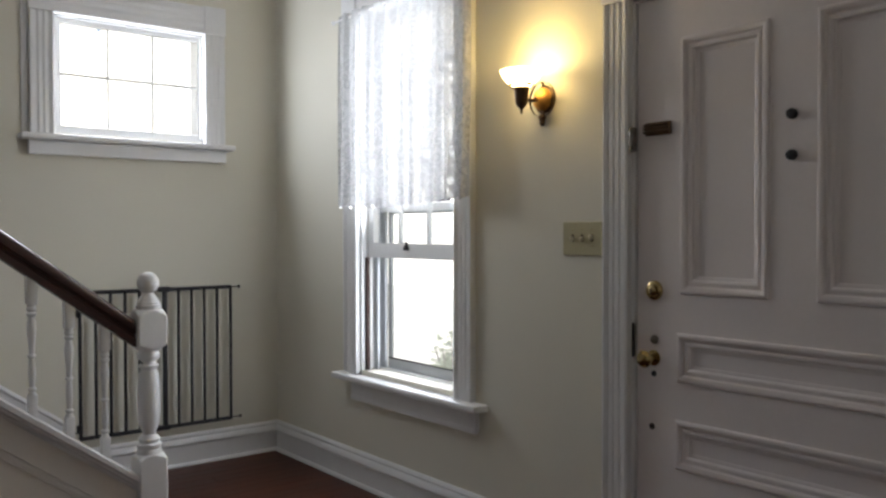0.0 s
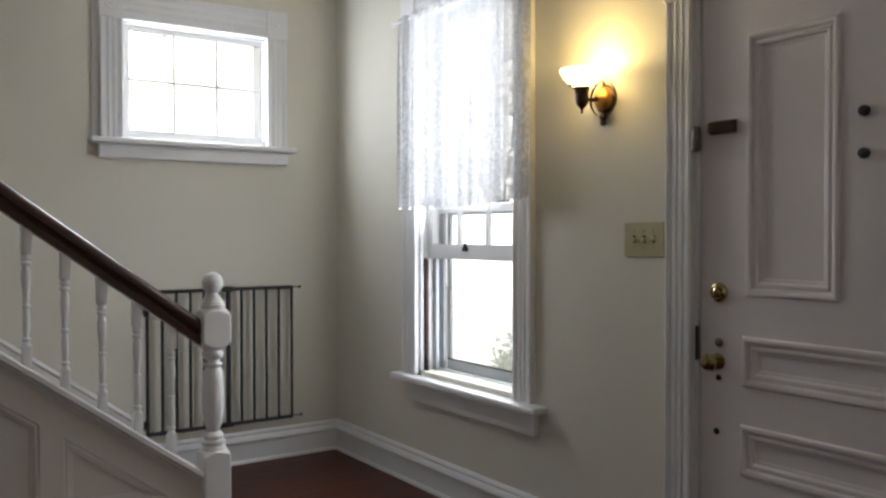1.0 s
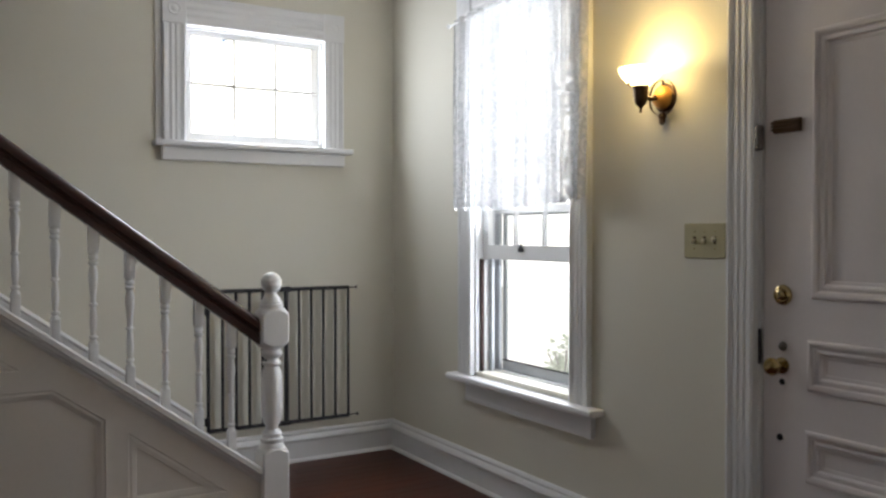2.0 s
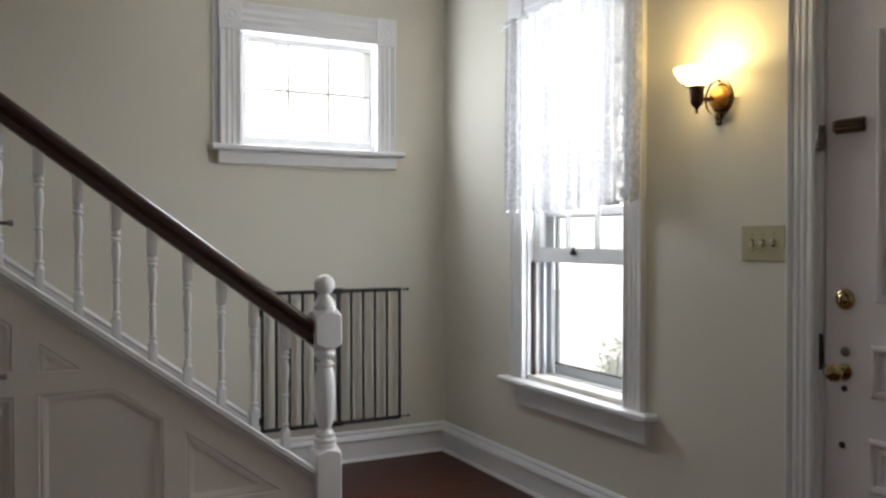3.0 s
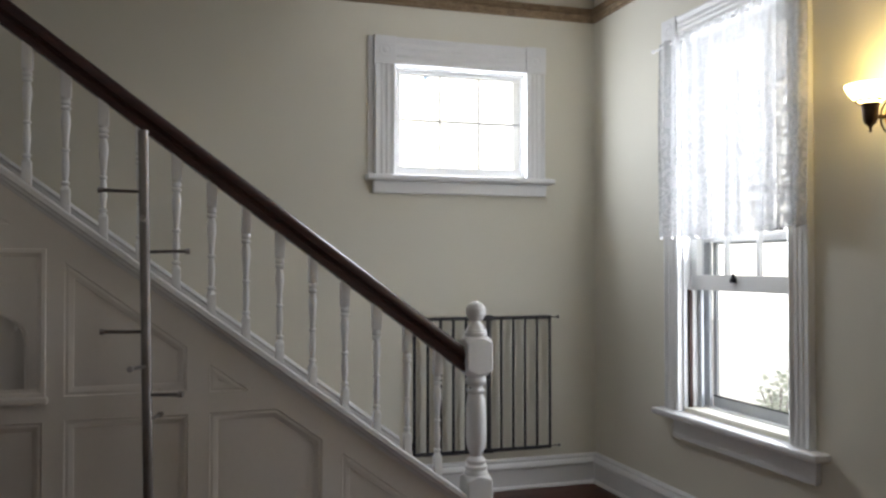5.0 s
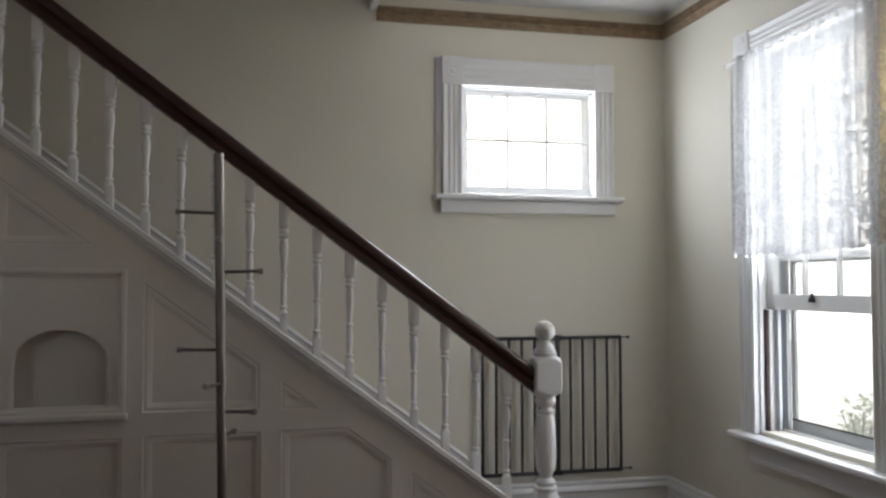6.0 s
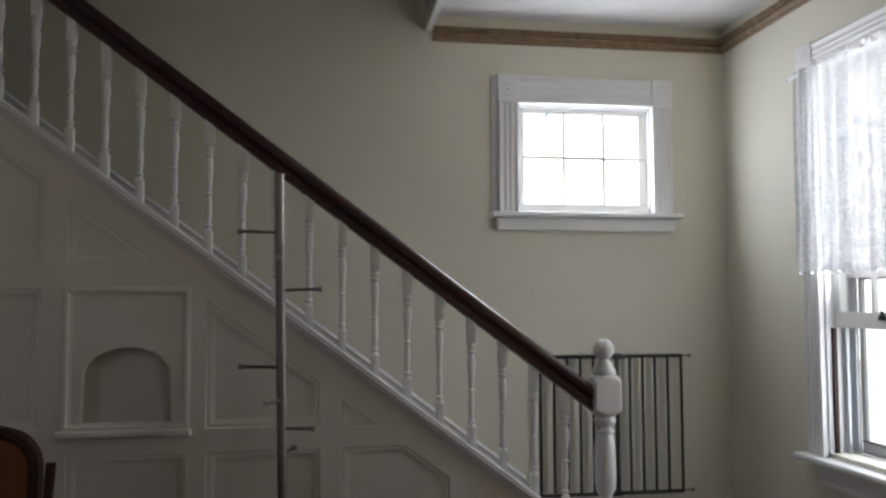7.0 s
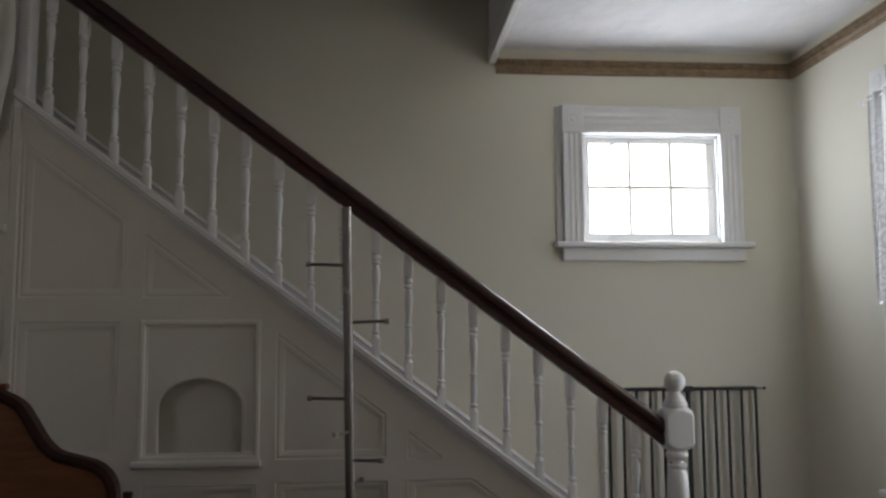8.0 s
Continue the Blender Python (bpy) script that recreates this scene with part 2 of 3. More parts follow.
SMALL = (-1.226, 1.785, -0.452, 2.378)      # x0, z0, x1, z1 of the small opening
DOOR = (-3.765, 0.0, -2.639, 2.075)

tagged(part("wall_north", sheet(rect(ROOM_X, -0.7, 0.16, TOP), [rect(*SMALL)], on_y(0), (0, 0.16, 0)), WALL), "cream painted plaster wall beside the stairs", "wall", kind="structure")
# the last opening is added, out of view, for the east fill lamp
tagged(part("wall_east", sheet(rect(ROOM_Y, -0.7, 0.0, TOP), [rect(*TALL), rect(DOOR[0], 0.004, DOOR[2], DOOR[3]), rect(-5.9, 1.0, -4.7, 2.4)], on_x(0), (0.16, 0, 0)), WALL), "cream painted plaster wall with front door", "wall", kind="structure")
tagged(part("wall_south", box((ROOM_X, ROOM_Y - 0.15, -0.7), (0.16, ROOM_Y, TOP)), WALL), "plain cream plaster wall", "wall", kind="structure")
# west opening added out of view to hold a fill lamp
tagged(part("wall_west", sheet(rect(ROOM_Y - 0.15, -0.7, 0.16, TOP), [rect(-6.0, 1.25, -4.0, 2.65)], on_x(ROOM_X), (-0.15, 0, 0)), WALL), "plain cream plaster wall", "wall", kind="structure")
floor = tagged(part("floor", box((ROOM_X, ROOM_Y, -0.25), (0, 0, -0.018)), FLOORW), "dark reddish brown wooden floor", "floor", kind="structure")
bm = bmesh.new()
add_sheet(bm, [(ROOM_X, ROOM_Y), (0, ROOM_Y), (0, 0), (EDGE_X, 0), (EDGE_X, -1.06), (ROOM_X, -1.06)], [], lambda a, b: Vector((a, b, CEIL)), (0, 0, 0.27))
tagged(part("ceiling", bm, PLASTER), "white uneven plaster ceiling beside the open stairwell", "ceiling", kind="structure")
tagged(part("ceiling_upper", box((ROOM_X, ROOM_Y, TOP), (0.16, 0.16, TOP + 0.2)), WALL), "plain upper ceiling above the stairwell", "ceiling", kind="structure")
tagged(part("wall_stairwell", box((ROOM_X, -1.16, CEIL + 0.27), (0, -1.06, TOP)), WALL), "plain plaster wall of the stairwell", "wall", kind="structure")
tagged(part("wall_landing", box((EDGE_X + 0.1, -1.06, CEIL + 0.27), (EDGE_X + 0.2, 0, TOP)), WALL), "plain plaster wall of the stairwell", "wall", kind="structure")
tagged(part("trim", box((EDGE_X - 0.004, -1.06, 2.769), (EDGE_X + 0.036, -0.001, CEIL - 0.0005), 0.006), TRIM), "white bead along the ceiling edge", "trim", kind="structure")



def unseen_window(name, label, x, ya, yb, za, zb):
    """An added, unseen two-light frame round a fill lamp, set in a wall that faces along x."""
    mid = (ya + yb) / 2
    lights = [rect(ya + 0.05, za + 0.05, mid - 0.02, zb - 0.05), rect(mid + 0.02, za + 0.05, yb - 0.05, zb - 0.05)]
    win = tagged(part(name, sheet(rect(ya, za, yb, zb), lights, on_x(x), (0.04, 0, 0)), TRIM), label, "window", kind="structure")
    for light in lights:
        (a, b), (c, d) = light[0], light[2]
        part("pane", box((x + 0.018, a, b), (x + 0.022, c, d)), GLASS, win).visible_shadow = False


# both frames are added round the fill lamps, outside the camera's view
unseen_window("fill_window_west", "added unseen window frame round the west fill light", ROOM_X - 0.10, -6.0, -4.0, 1.25, 2.65)
unseen_window("fill_window_east", "added unseen window frame round the east fill light", 0.06, -5.9, -4.7, 1.0, 2.4)

# baseboard, one run from the stair foot round the corner to the door casing
BASEP = [(0.001, 0.0), (0.019, 0.0), (0.019, 0.112), (0.026, 0.114), (0.032, 0.120), (0.032, 0.128), (0.026, 0.140), (0.016, 0.152), (0.020, 0.156), (0.020, 0.162), (0.012, 0.172), (0.001, 0.174)]
tagged(part("baseboard", sweep([(-a, b) for a, b in BASEP], [(-1.12, 0, 0), (0, 0, 0), (0, -2.525, 0)], (0, 0, 1)), TRIM), "white moulded wooden baseboard", "baseboard", kind="structure")
SHOE = [(0.020, 0.0), (0.034, 0.0), (0.033, 0.008), (0.027, 0.016), (0.020, 0.018)]
tagged(part("shoe_moulding", sweep([(-a, b) for a, b in SHOE], [(-1.12, 0, 0), (0, 0, 0), (0, -2.525, 0)], (0, 0, 1)), TRIM), "white quarter-round strip at the floor", "trim", kind="structure")
CORP = [(0.001, 2.714), (0.010, 2.714), (0.014, 2.720), (0.010, 2.727), (0.008, 2.732), (0.016, 2.738), (0.020, 2.748), (0.016, 2.758), (0.008, 2.762), (0.022, 2.767), (0.026, 2.772), (0.020, 2.777), (0.034, 2.783), (0.034, 2.791), (0.001, 2.791)]
tagged(part("cornice", sweep([(-a, b) for a, b in CORP], [(-1.704, 0, 0), (0, 0, 0), (0, ROOM_Y, 0)], (0, 0, 1)), CORNW, smooth=True), "tan stained wooden crown moulding", "cornice", kind="structure")

# ---- staircase ----
SLOPE, CAP0, RAIL0 = 0.749, -0.589, -0.060


def cap_z(x):
    return CAP0 - SLOPE * x


stair = tagged(empty("staircase", (-1.10, -1.0, 0)), "white painted closed-string staircase with dark wooden handrail", "staircase")
X_END, FACE = -3.80, -1.02
PANELS = [
    rect(-3.30, 0.785, -2.832, 1.335), rect(-3.290, 0.20, -2.834, 0.690),
    [(-2.767, 0.777), (-2.314, 0.777), (-2.314, 0.958), (-2.767, 1.298)], rect(-2.765, 0.20, -2.308, 0.694),
    [(-2.236, 0.770), (-2.067, 0.770), (-2.236, 0.897)],
    [(-2.235, 0.20), (-1.778, 0.20), (-1.778, 0.560), (-1.966, 0.698), (-2.235, 0.696)],
    [(-1.702, 0.20), (-1.292, 0.20), (-1.702, 0.507)],
    [(-3.302, 1.428), (-2.939, 1.428), (-3.302, 1.702)],
    [(-3.79, 1.430), (-3.368, 1.430), (-3.368, 1.757), (-3.79, 2.075)],
    rect(-3.79, 0.785, -3.384, 1.340), rect(-3.79, 0.20, -3.384, 0.690),
]
outline = [(X_END, 0.0), (-1.10, 0.0), (-1.10, cap_z(-1.10) - 0.03), (X_END, cap_z(X_END) - 0.03)]
part("panelling", sheet(outline, PANELS, on_y(FACE), (0, 0.02, 0)), PANELP, stair, "white painted panelled stair side")
ARCH = [(-3.243, 0.792)] + [(-2.885, 0.792)] + [(-3.064 + 0.179 * math.cos(a), 0.990 + 0.128 * math.sin(a)) for a in [math.pi * i / 18 for i in range(19)]]
MOULD = [(0.000, -0.0155), (0.000, 0.001), (0.004, 0.001), (0.006, -0.004), (0.012, -0.0055), (0.017, -0.0035), (0.022, -0.005), (0.030, -0.0105), (0.036, -0.0125), (0.038, -0.0155)]
BEAD = [(-0.006, -0.013), (-0.006, 0.003), (-0.003, 0.006), (0.010, 0.006), (0.014, 0.003), (0.016, -0.006), (0.022, -0.008), (0.026, -0.013)]
for i, poly in enumerate(PANELS):
    part("panel", sheet([(a, b) for a, b in poly], [ARCH] if i == 0 else [], on_y(FACE + 0.0125 if i == 0 else FACE + 0.015), (0, 0.03 if i == 0 else 0.008, 0)), PANELP, stair)
    part("panel_moulding", sweep(BEAD if i == 0 else MOULD, [(a, FACE, b) for a, b in poly], (0, -1, 0), True), PANELP, stair, smooth=True)
niche = bmesh.new()
vs0 = [niche.verts.new((a, FACE + 0.0135, b)) for a, b in ARCH]
vs1 = [niche.verts.new((a, FACE + 0.080, b)) for a, b in ARCH]
for i in range(len(ARCH)):
    j = (i + 1) % len(ARCH)
    niche.faces.new((vs0[i], vs0[j], vs1[j], vs1[i]))
niche.faces.new(vs1)
niche_ob = part("niche", niche, PANELP, stair, "arched recess in white panelling", smooth=True)
part("arch_bead", sweep([(0, 0), (0, 0.005), (0.012, 0.004), (0.014, 0)], [(a, FACE + 0.0125, b) for a, b in ARCH], (0, -1, 0), True), PANELP, niche_ob)
part("ledge", box((-3.325, FACE - 0.03, 0.757), (-2.815, FACE, 0.784), 0.008), PANELP, stair, "narrow moulded white ledge")
part("corner_board", box((X_END - 0.035, FACE - 0.014, 0), (X_END, FACE + 0.10, cap_z(X_END) - 0.03), 0.004), PANELP, stair)
# sloping cap on the string and its bed moulding
D_ = Vector((1, 0, -SLOPE)).normalized()
N_ = Vector((SLOPE, 0, 1)).normalized()


def sloped(profile, x0, x1, base, y=-1.0):
    """Sweeps (y, height) pairs along the stair slope."""
    a, b = Vector((x0, y, base - SLOPE * x0)), Vector((x1, y, base - SLOPE * x1))
    up = Vector((0, 0, 1))
    bm = bmesh.new()
    ra, rb = [[bm.verts.new(p + Vector((0, u, 0)) + up * v) for u, v in profile] for p in (a, b)]
    q = len(profile)
    for i in range(q):
        bm.faces.new((ra[i], ra[(i + 1) % q], rb[(i + 1) % q], rb[i]))
    bm.faces.new(ra)
    bm.faces.new(rb)
    return bm


part("string_cap", sloped([(-0.050, 0.0), (-0.050, -0.022), (-0.044, -0.030), (0.044, -0.030), (0.050, -0.022), (0.050, 0.0), (0.044, 0.006), (-0.044, 0.006)], X_END - 0.03, -1.15, CAP0), TRIM, stair, "white sloping cap board")
part("bed_moulding", sloped([(-0.021, -0.030), (-0.040, -0.030), (-0.037, -0.042), (-0.029, -0.050), (-0.025, -0.062), (-0.021, -0.064)], X_END, -1.155, CAP0), TRIM, stair)
part("inner_string", sloped([(0.0, -0.030), (0.03, -0.030), (0.03, -0.34), (0.0, -0.34)], X_END, -1.20, CAP0), TRIM, stair)
part("wall_string", sloped([(0.998, 0.030), (0.998, -0.36), (0.978, -0.36), (0.978, 0.000), (0.970, 0.006), (0.970, 0.014), (0.984, 0.024)], -5.0, -1.20, CAP0), TRIM, stair, "white sloping skirting board")
for i in range(14):
    xn, zt = -1.17 - 0.27 * i, 0.2025 * (i + 1)
    part("riser", box((xn - 0.02, -0.968, zt - 0.2025), (xn, -0.022, zt - 0.03)), TRIM, stair)
    part("tread", box((xn - 0.292, -0.968, zt - 0.03), (xn + 0.022, -0.022, zt), 0.006), STEPW, stair)
part("handrail", sloped([(-0.024, 0.0), (-0.030, 0.006), (-0.030, 0.036), (-0.022, 0.046), (-0.022, 0.052), (-0.034, 0.062), (-0.036, 0.082), (-0.030, 0.100), (-0.016, 0.112), (0, 0.116), (0.016, 0.112), (0.030, 0.100), (0.036, 0.082), (0.034, 0.062), (0.022, 0.052), (0.022, 0.046), (0.030, 0.036), (0.030, 0.006), (0.024, 0.0)], -3.80, -1.16, RAIL0), RAILW, stair, "dark reddish brown polished handrail", smooth=True)

# newel post at the foot
NX = -1.103


def turned_block(z0, z1, half, end, ends):
    """A square block whose ends are turned, so that each face closes in an arch."""
    bm, seg = bmesh.new(), 64
    low = [(z0 + end * i / 5, half * (0.86 + 0.56 * math.sin(i / 5 * math.pi / 2))) for i in range(6)] if "low" in ends else [(z0, half * 1.39)]
    high = [(z1 - end * i / 5, half * (0.86 + 0.56 * math.sin(i / 5 * math.pi / 2))) for i in range(5, -1, -1)] if "high" in ends else [(z1, half * 1.39)]
    rings = []
    for z, r in low + high:
        ring = []
        for i in range(seg):
            a = 2 * math.pi * (i + 0.5) / seg
            d = min(half / max(abs(math.cos(a)), abs(math.sin(a))), r, half * 1.385)
            ring.append(bm.verts.new((NX + d * math.cos(a), -1.0 + d * math.sin(a), z)))
        rings.append(ring)
    for a, b in zip(rings, rings[1:]):
        for i in range(seg):
            bm.faces.new((a[i], a[(i + 1) % seg], b[(i + 1) % seg], b[i]))
    bm.faces.new(rings[0])
    bm.faces.new(rings[-1])
    return bm


newel = part("newel_post", turned_block(0, 0.365, 0.058, 0.034, "high"), TRIM, stair, "white turned newel post with ball top", smooth=True, angle=25)
part("newel_shaft", lathe([(0.052, 0.355), (0.052, 0.368), (0.046, 0.385), (0.050, 0.392), (0.050, 0.402), (0.038, 0.408), (0.040, 0.416), (0.043, 0.424), (0.038, 0.432), (0.027, 0.442), (0.027, 0.452), (0.036, 0.470), (0.043, 0.495), (0.046, 0.530), (0.046, 0.600), (0.044, 0.660), (0.039, 0.695), (0.031, 0.714), (0.040, 0.722), (0.041, 0.730), (0.031, 0.738), (0.030, 0.748), (0.042, 0.758), (0.046, 0.768), (0.046, 0.776), (0.040, 0.786), (0.044, 0.800)], Matrix.Translation((NX, -1.0, 0)), 28), TRIM, newel, smooth=True)
part("newel_block", turned_block(0.797, 0.965, 0.060, 0.040, "low high"), TRIM, newel, smooth=True, angle=25)
for z in (0.741, 0.757):
    part("stud", lathe([(0.005, 0), (0.005, 0.006), (0, 0.007)], pose(NX - 0.028, -1.012, z, 0, -75, 0), 8), BLACK, newel, "small black screw end")
ball = [((0.045 - (0.0015 if i % 4 == 0 else 0)) * math.sin(math.pi * i / 24), 1.073 - 0.046 * math.cos(math.pi * i / 24)) for i in range(4, 25)]
part("newel_ball", lathe([(0.046, 0.960), (0.051, 0.972), (0.051, 0.982), (0.047, 0.986), (0.047, 0.992), (0.040, 1.000), (0.036, 1.012), (0.024, 1.024)] + ball[:-1] + [(0, 1.119)], Matrix.Translation((NX, -1.0, 0)), 28), TRIM, newel, smooth=True)
tagged(part("wall_hall", box((ROOM_X, -1.032, 0), (X_END - 0.036, -0.945, CEIL - 0.002)), PANELP), "plain white wall beyond the stair panelling", "wall", kind="structure")
tagged(part("trim", box((ROOM_X, -1.056, 1.695), (X_END - 0.037, -1.0325, 1.728), 0.006), TRIM), "narrow white ledge on the wall", "trim", kind="structure")
part("upper_post", box((-3.834, -1.036, cap_z(-3.81) - 0.06), (-3.780, -0.945, CEIL - 0.003), 0.006), TRIM, stair, "white square post at the wall end")

# balusters
def baluster_mesh():
    bm = bmesh.new()
    add_box(bm, (-0.017, -0.017, -0.015), (0.017, 0.017, 0.085), 0.003)
    add_lathe(bm, [(0.0189, 0.085), (0.0133, 0.094), (0.0091, 0.100), (0.0161, 0.106), (0.0161, 0.112), (0.0091, 0.118), (0.0105, 0.130), (0.0140, 0.165), (0.0126, 0.200), (0.0098, 0.228), (0.0154, 0.233), (0.0154, 0.239), (0.0098, 0.244), (0.0126, 0.290), (0.0182, 0.340), (0.0168, 0.365), (0.0112, 0.388), (0.0189, 0.394), (0.0189, 0.401), (0.0105, 0.407), (0.0189, 0.414), (0.0189, 0.420), (0.0147, 0.428), (0.0203, 0.440)], seg=14)
    add_box(bm, (-0.019, -0.019, 0.436), (0.019, 0.019, 0.555), 0.003)
    bmesh.ops.recalc_face_normals(bm, faces=bm.faces)
    me = bpy.data.meshes.new("baluster")
    bm.to_mesh(me)
    bm.free()
    me.materials.append(TRIM)
    me.shade_smooth()
    me.set_sharp_from_angle(angle=radians(40))
    return me


bal_me = baluster_mesh()
for k in range(19):
    b = new("baluster", bal_me)
    b.parent = stair
    xk = -3.71 + 0.135 * k
    b.location = Vector((xk, -1.0, cap_z(xk))) - stair.location

# ---- doors and windows ----
def fluted(width, thick, flutes):
    """Profile of a fluted casing: across from 0 to width, out by thick."""
    p = [(0, 0), (0, thick), (0.008, thick + 0.004), (0.014, thick + 0.004), (0.018, thick)]
    step = (width - 0.036) / flutes
    for i in range(flutes):
        a = 0.018 + i * step
        p += [(a + step * 0.15, thick), (a + step * 0.32, thick - 0.0035), (a + step * 0.68, thick - 0.0035), (a + step * 0.85, thick)]
    return p + [(width - 0.018, thick), (width - 0.012, thick + 0.004), (width - 0.004, thick + 0.004), (width, thick), (width, 0)]


def casing(parent, axis, a0, a1, z0, z1, width, thick, head):
    """Two fluted legs, a head and two corner blocks round an opening on the wall x = 0 or y = 0."""
    def P(a, z, out):
        return Vector((a, -out, z)) if axis == "y" else Vector((-out, a, z))
    for x0, s in ((a0, -1), (a1, 1)):
        bm = bmesh.new()
        rings = [[bm.verts.new(P(x0 + s * w, z, o)) for w, o in fluted(width, thick, 3)] for z in (z0, z1)]
        q = len(rings[0])
        for i in range(q):
            bm.faces.new((rings[0][i], rings[0][(i + 1) % q], rings[1][(i + 1) % q], rings[1][i]))
        bm.faces.new(rings[0])
        bm.faces.new(rings[1])
        part("casing", bm, TRIM, parent)
        lo, hi = P(x0 + s * -0.002, z1, 0), P(x0 + s * (width + 0.004), z1 + head + 0.004, thick + 0.008)
        block = part("corner_block", box([min(u, v) for u, v in zip(lo, hi)], [max(u, v) for u, v in zip(lo, hi)], 0.003), TRIM, parent)
        turn = pose(*P(x0 + s * width / 2, z1 + head / 2, thick + 0.004), 90, 0, 0) if axis == "y" else pose(*P(x0 + s * width / 2, z1 + head / 2, thick + 0.004), 0, -90, 0)
        part("rosette", lathe([(0.036, 0), (0.036, 0.0055), (0.030, 0.007), (0.026, 0.0045), (0.016, 0.0045), (0.012, 0.007), (0, 0.0075)], turn, 20), TRIM, block, smooth=True)
    bm = bmesh.new()
    rings = [[bm.verts.new(P(a, z1 + w, o)) for w, o in fluted(head, thick, 3)] for a in (a0, a1)]
    q = len(rings[0])
    for i in range(q):
        bm.faces.new((rings[0][i], rings[0][(i + 1) % q], rings[1][(i + 1) % q], rings[1][i]))
    bm.faces.new(rings[0])
    bm.faces.new(rings[1])
    part("head_casing", bm, TRIM, parent)


# small fixed window over the stair foot
win1 = tagged(empty("window_1", (-0.82, 0, 1.77)), "white small six-pane window with fluted casing", "window", kind="structure")
x0, z0, x1, z1 = SMALL
casing(win1, "y", x0, x1, 1.772, z1, 0.117, 0.036, 0.152)
part("backband", box((x0 - 0.150, -0.012, 1.772), (x0 - 0.118, 0, z1 + 0.155), 0.003), TRIM, win1)
part("window_sill", box((-1.392, -0.082, 1.742), (-0.290, 0.09, 1.771), 0.008), TRIM, win1)
part("apron", box((-1.350, -0.040, 1.672), (-0.330, 0, 1.742), 0.004), TRIM, win1)
part("apron_bead", sweep([(0, 0), (0.012, 0), (0.012, 0.006), (0, 0.012)], [(-0.330, -0.040, 1.728), (-1.350, -0.040, 1.728)], (0, 0, 1)), TRIM, win1)
bm = bmesh.new()
for lo, hi in (((x0, 0, 1.772), (x0 + 0.012, 0.15, z1)), ((x1 - 0.012, 0, 1.772), (x1, 0.15, z1)), ((x0, 0, z1 - 0.012), (x1, 0.15, z1)), ((x0, 0.001, 1.772), (x1, 0.15, 1.796))):
    add_box(bm, lo, hi)
part("jamb", bm, TRIM, win1)
part("window_frame", sheet(rect(x0 + 0.012, 1.796, x1 - 0.012, z1 - 0.012), [rect(-1.186, 1.825, -0.474, 2.342)], on_y(0.018), (0, 0.04, 0)), TRIM, win1)
for xm in (-0.951, -0.717):
    part("muntin", box((xm - 0.005, 0.028, 1.825), (xm + 0.005, 0.050, 2.342), 0.002), TRIM, win1)
part("muntin", box((-1.186, 0.026, 2.082), (-0.474, 0.052, 2.094), 0.002), TRIM, win1)
for xa, xb in ((-1.186, -0.956), (-0.946, -0.722), (-0.712, -0.474)):
    for za, zb in ((1.825, 2.082), (2.094, 2.342)):
        g = part("pane", box((xa, 0.037, za), (xb, 0.041, zb)), GLASS, win1)
        g.visible_shadow = False

# tall sash window with its lower sash raised
win2 = tagged(empty("window_2", (0, -1.30, 0.56)), "white tall sash window with raised lower sash", "window", kind="structure")
y0, z0, y1, z1 = TALL
casing(win2, "x", y0, y1, 0.565, z1, 0.120, 0.026, 0.110)
part("window_sill", box((-0.075, -1.888, 0.532), (0.12, -0.735, 0.563), 0.009), TRIM, win2)
part("apron", box((-0.024, -1.835, 0.440), (0, -0.855, 0.532), 0.003), TRIM, win2)
part("apron_bead", sweep([(-0.002, 0), (0.014, 0.0), (0.014, 0.008), (0.002, 0.020), (-0.002, 0.020)], [(-0.024, -0.855, 0.434), (-0.024, -1.835, 0.434)], (0, 0, 1)), TRIM, win2)
bm = bmesh.new()
for lo, hi in (((0, y1 - 0.012, 0.563), (0.15, y1, z1)), ((0, y0, 0.563), (0.15, y0 + 0.012, z1)), ((0, y0, z1 - 0.012), (0.15, y1, z1)), ((0.10, y0, 0.563), (0.16, y1, 0.592))):
    add_box(bm, lo, hi)
part("jamb", bm, TRIM, win2)
for yy in (y1 - 0.012, y0 + 0.012):
    s = -1 if yy == y1 - 0.012 else 1
    part("parting_strip", box((0.022, min(yy, yy + s * 0.016), 0.564), (0.040, max(yy, yy + s * 0.016), 1.156)), EDGEW, win2, "dark sash channel")
    part("track", box((0.076, min(yy, yy + s * 0.030), 0.563), (0.092, max(yy, yy + s * 0.030), z1 - 0.012), 0.003), SASHG, win2)
    part("track", box((0.112, min(yy, yy + s * 0.046), 0.592), (0.130, max(yy, yy + s * 0.046), z1 - 0.012), 0.003), SASHG, win2)


def sash(name, x, za, zb, stile, rail_lo, rail_hi, muntins):
    ya, yb = y0 + 0.014, y1 - 0.014
    hole = rect(ya + stile, za + rail_lo, yb - stile, zb - rail_hi)
    fr = part(name, sheet(rect(ya, za, yb, zb), [hole], on_x(x), (0.032, 0, 0)), TRIM, win2)
    edges = [ya + stile] + muntins + [yb - stile]
    for m in muntins:
        part("muntin", box((x + 0.004, m - 0.010, za + rail_lo), (x + 0.028, m + 0.010, zb - rail_hi), 0.004), TRIM, fr)
    for a, b in zip(edges, edges[1:]):
        g = part("pane", box((x + 0.014, a + 0.004, za + rail_lo), (x + 0.018, b - 0.004, zb - rail_hi)), GLASS, fr)
        g.visible_shadow = False
    return fr


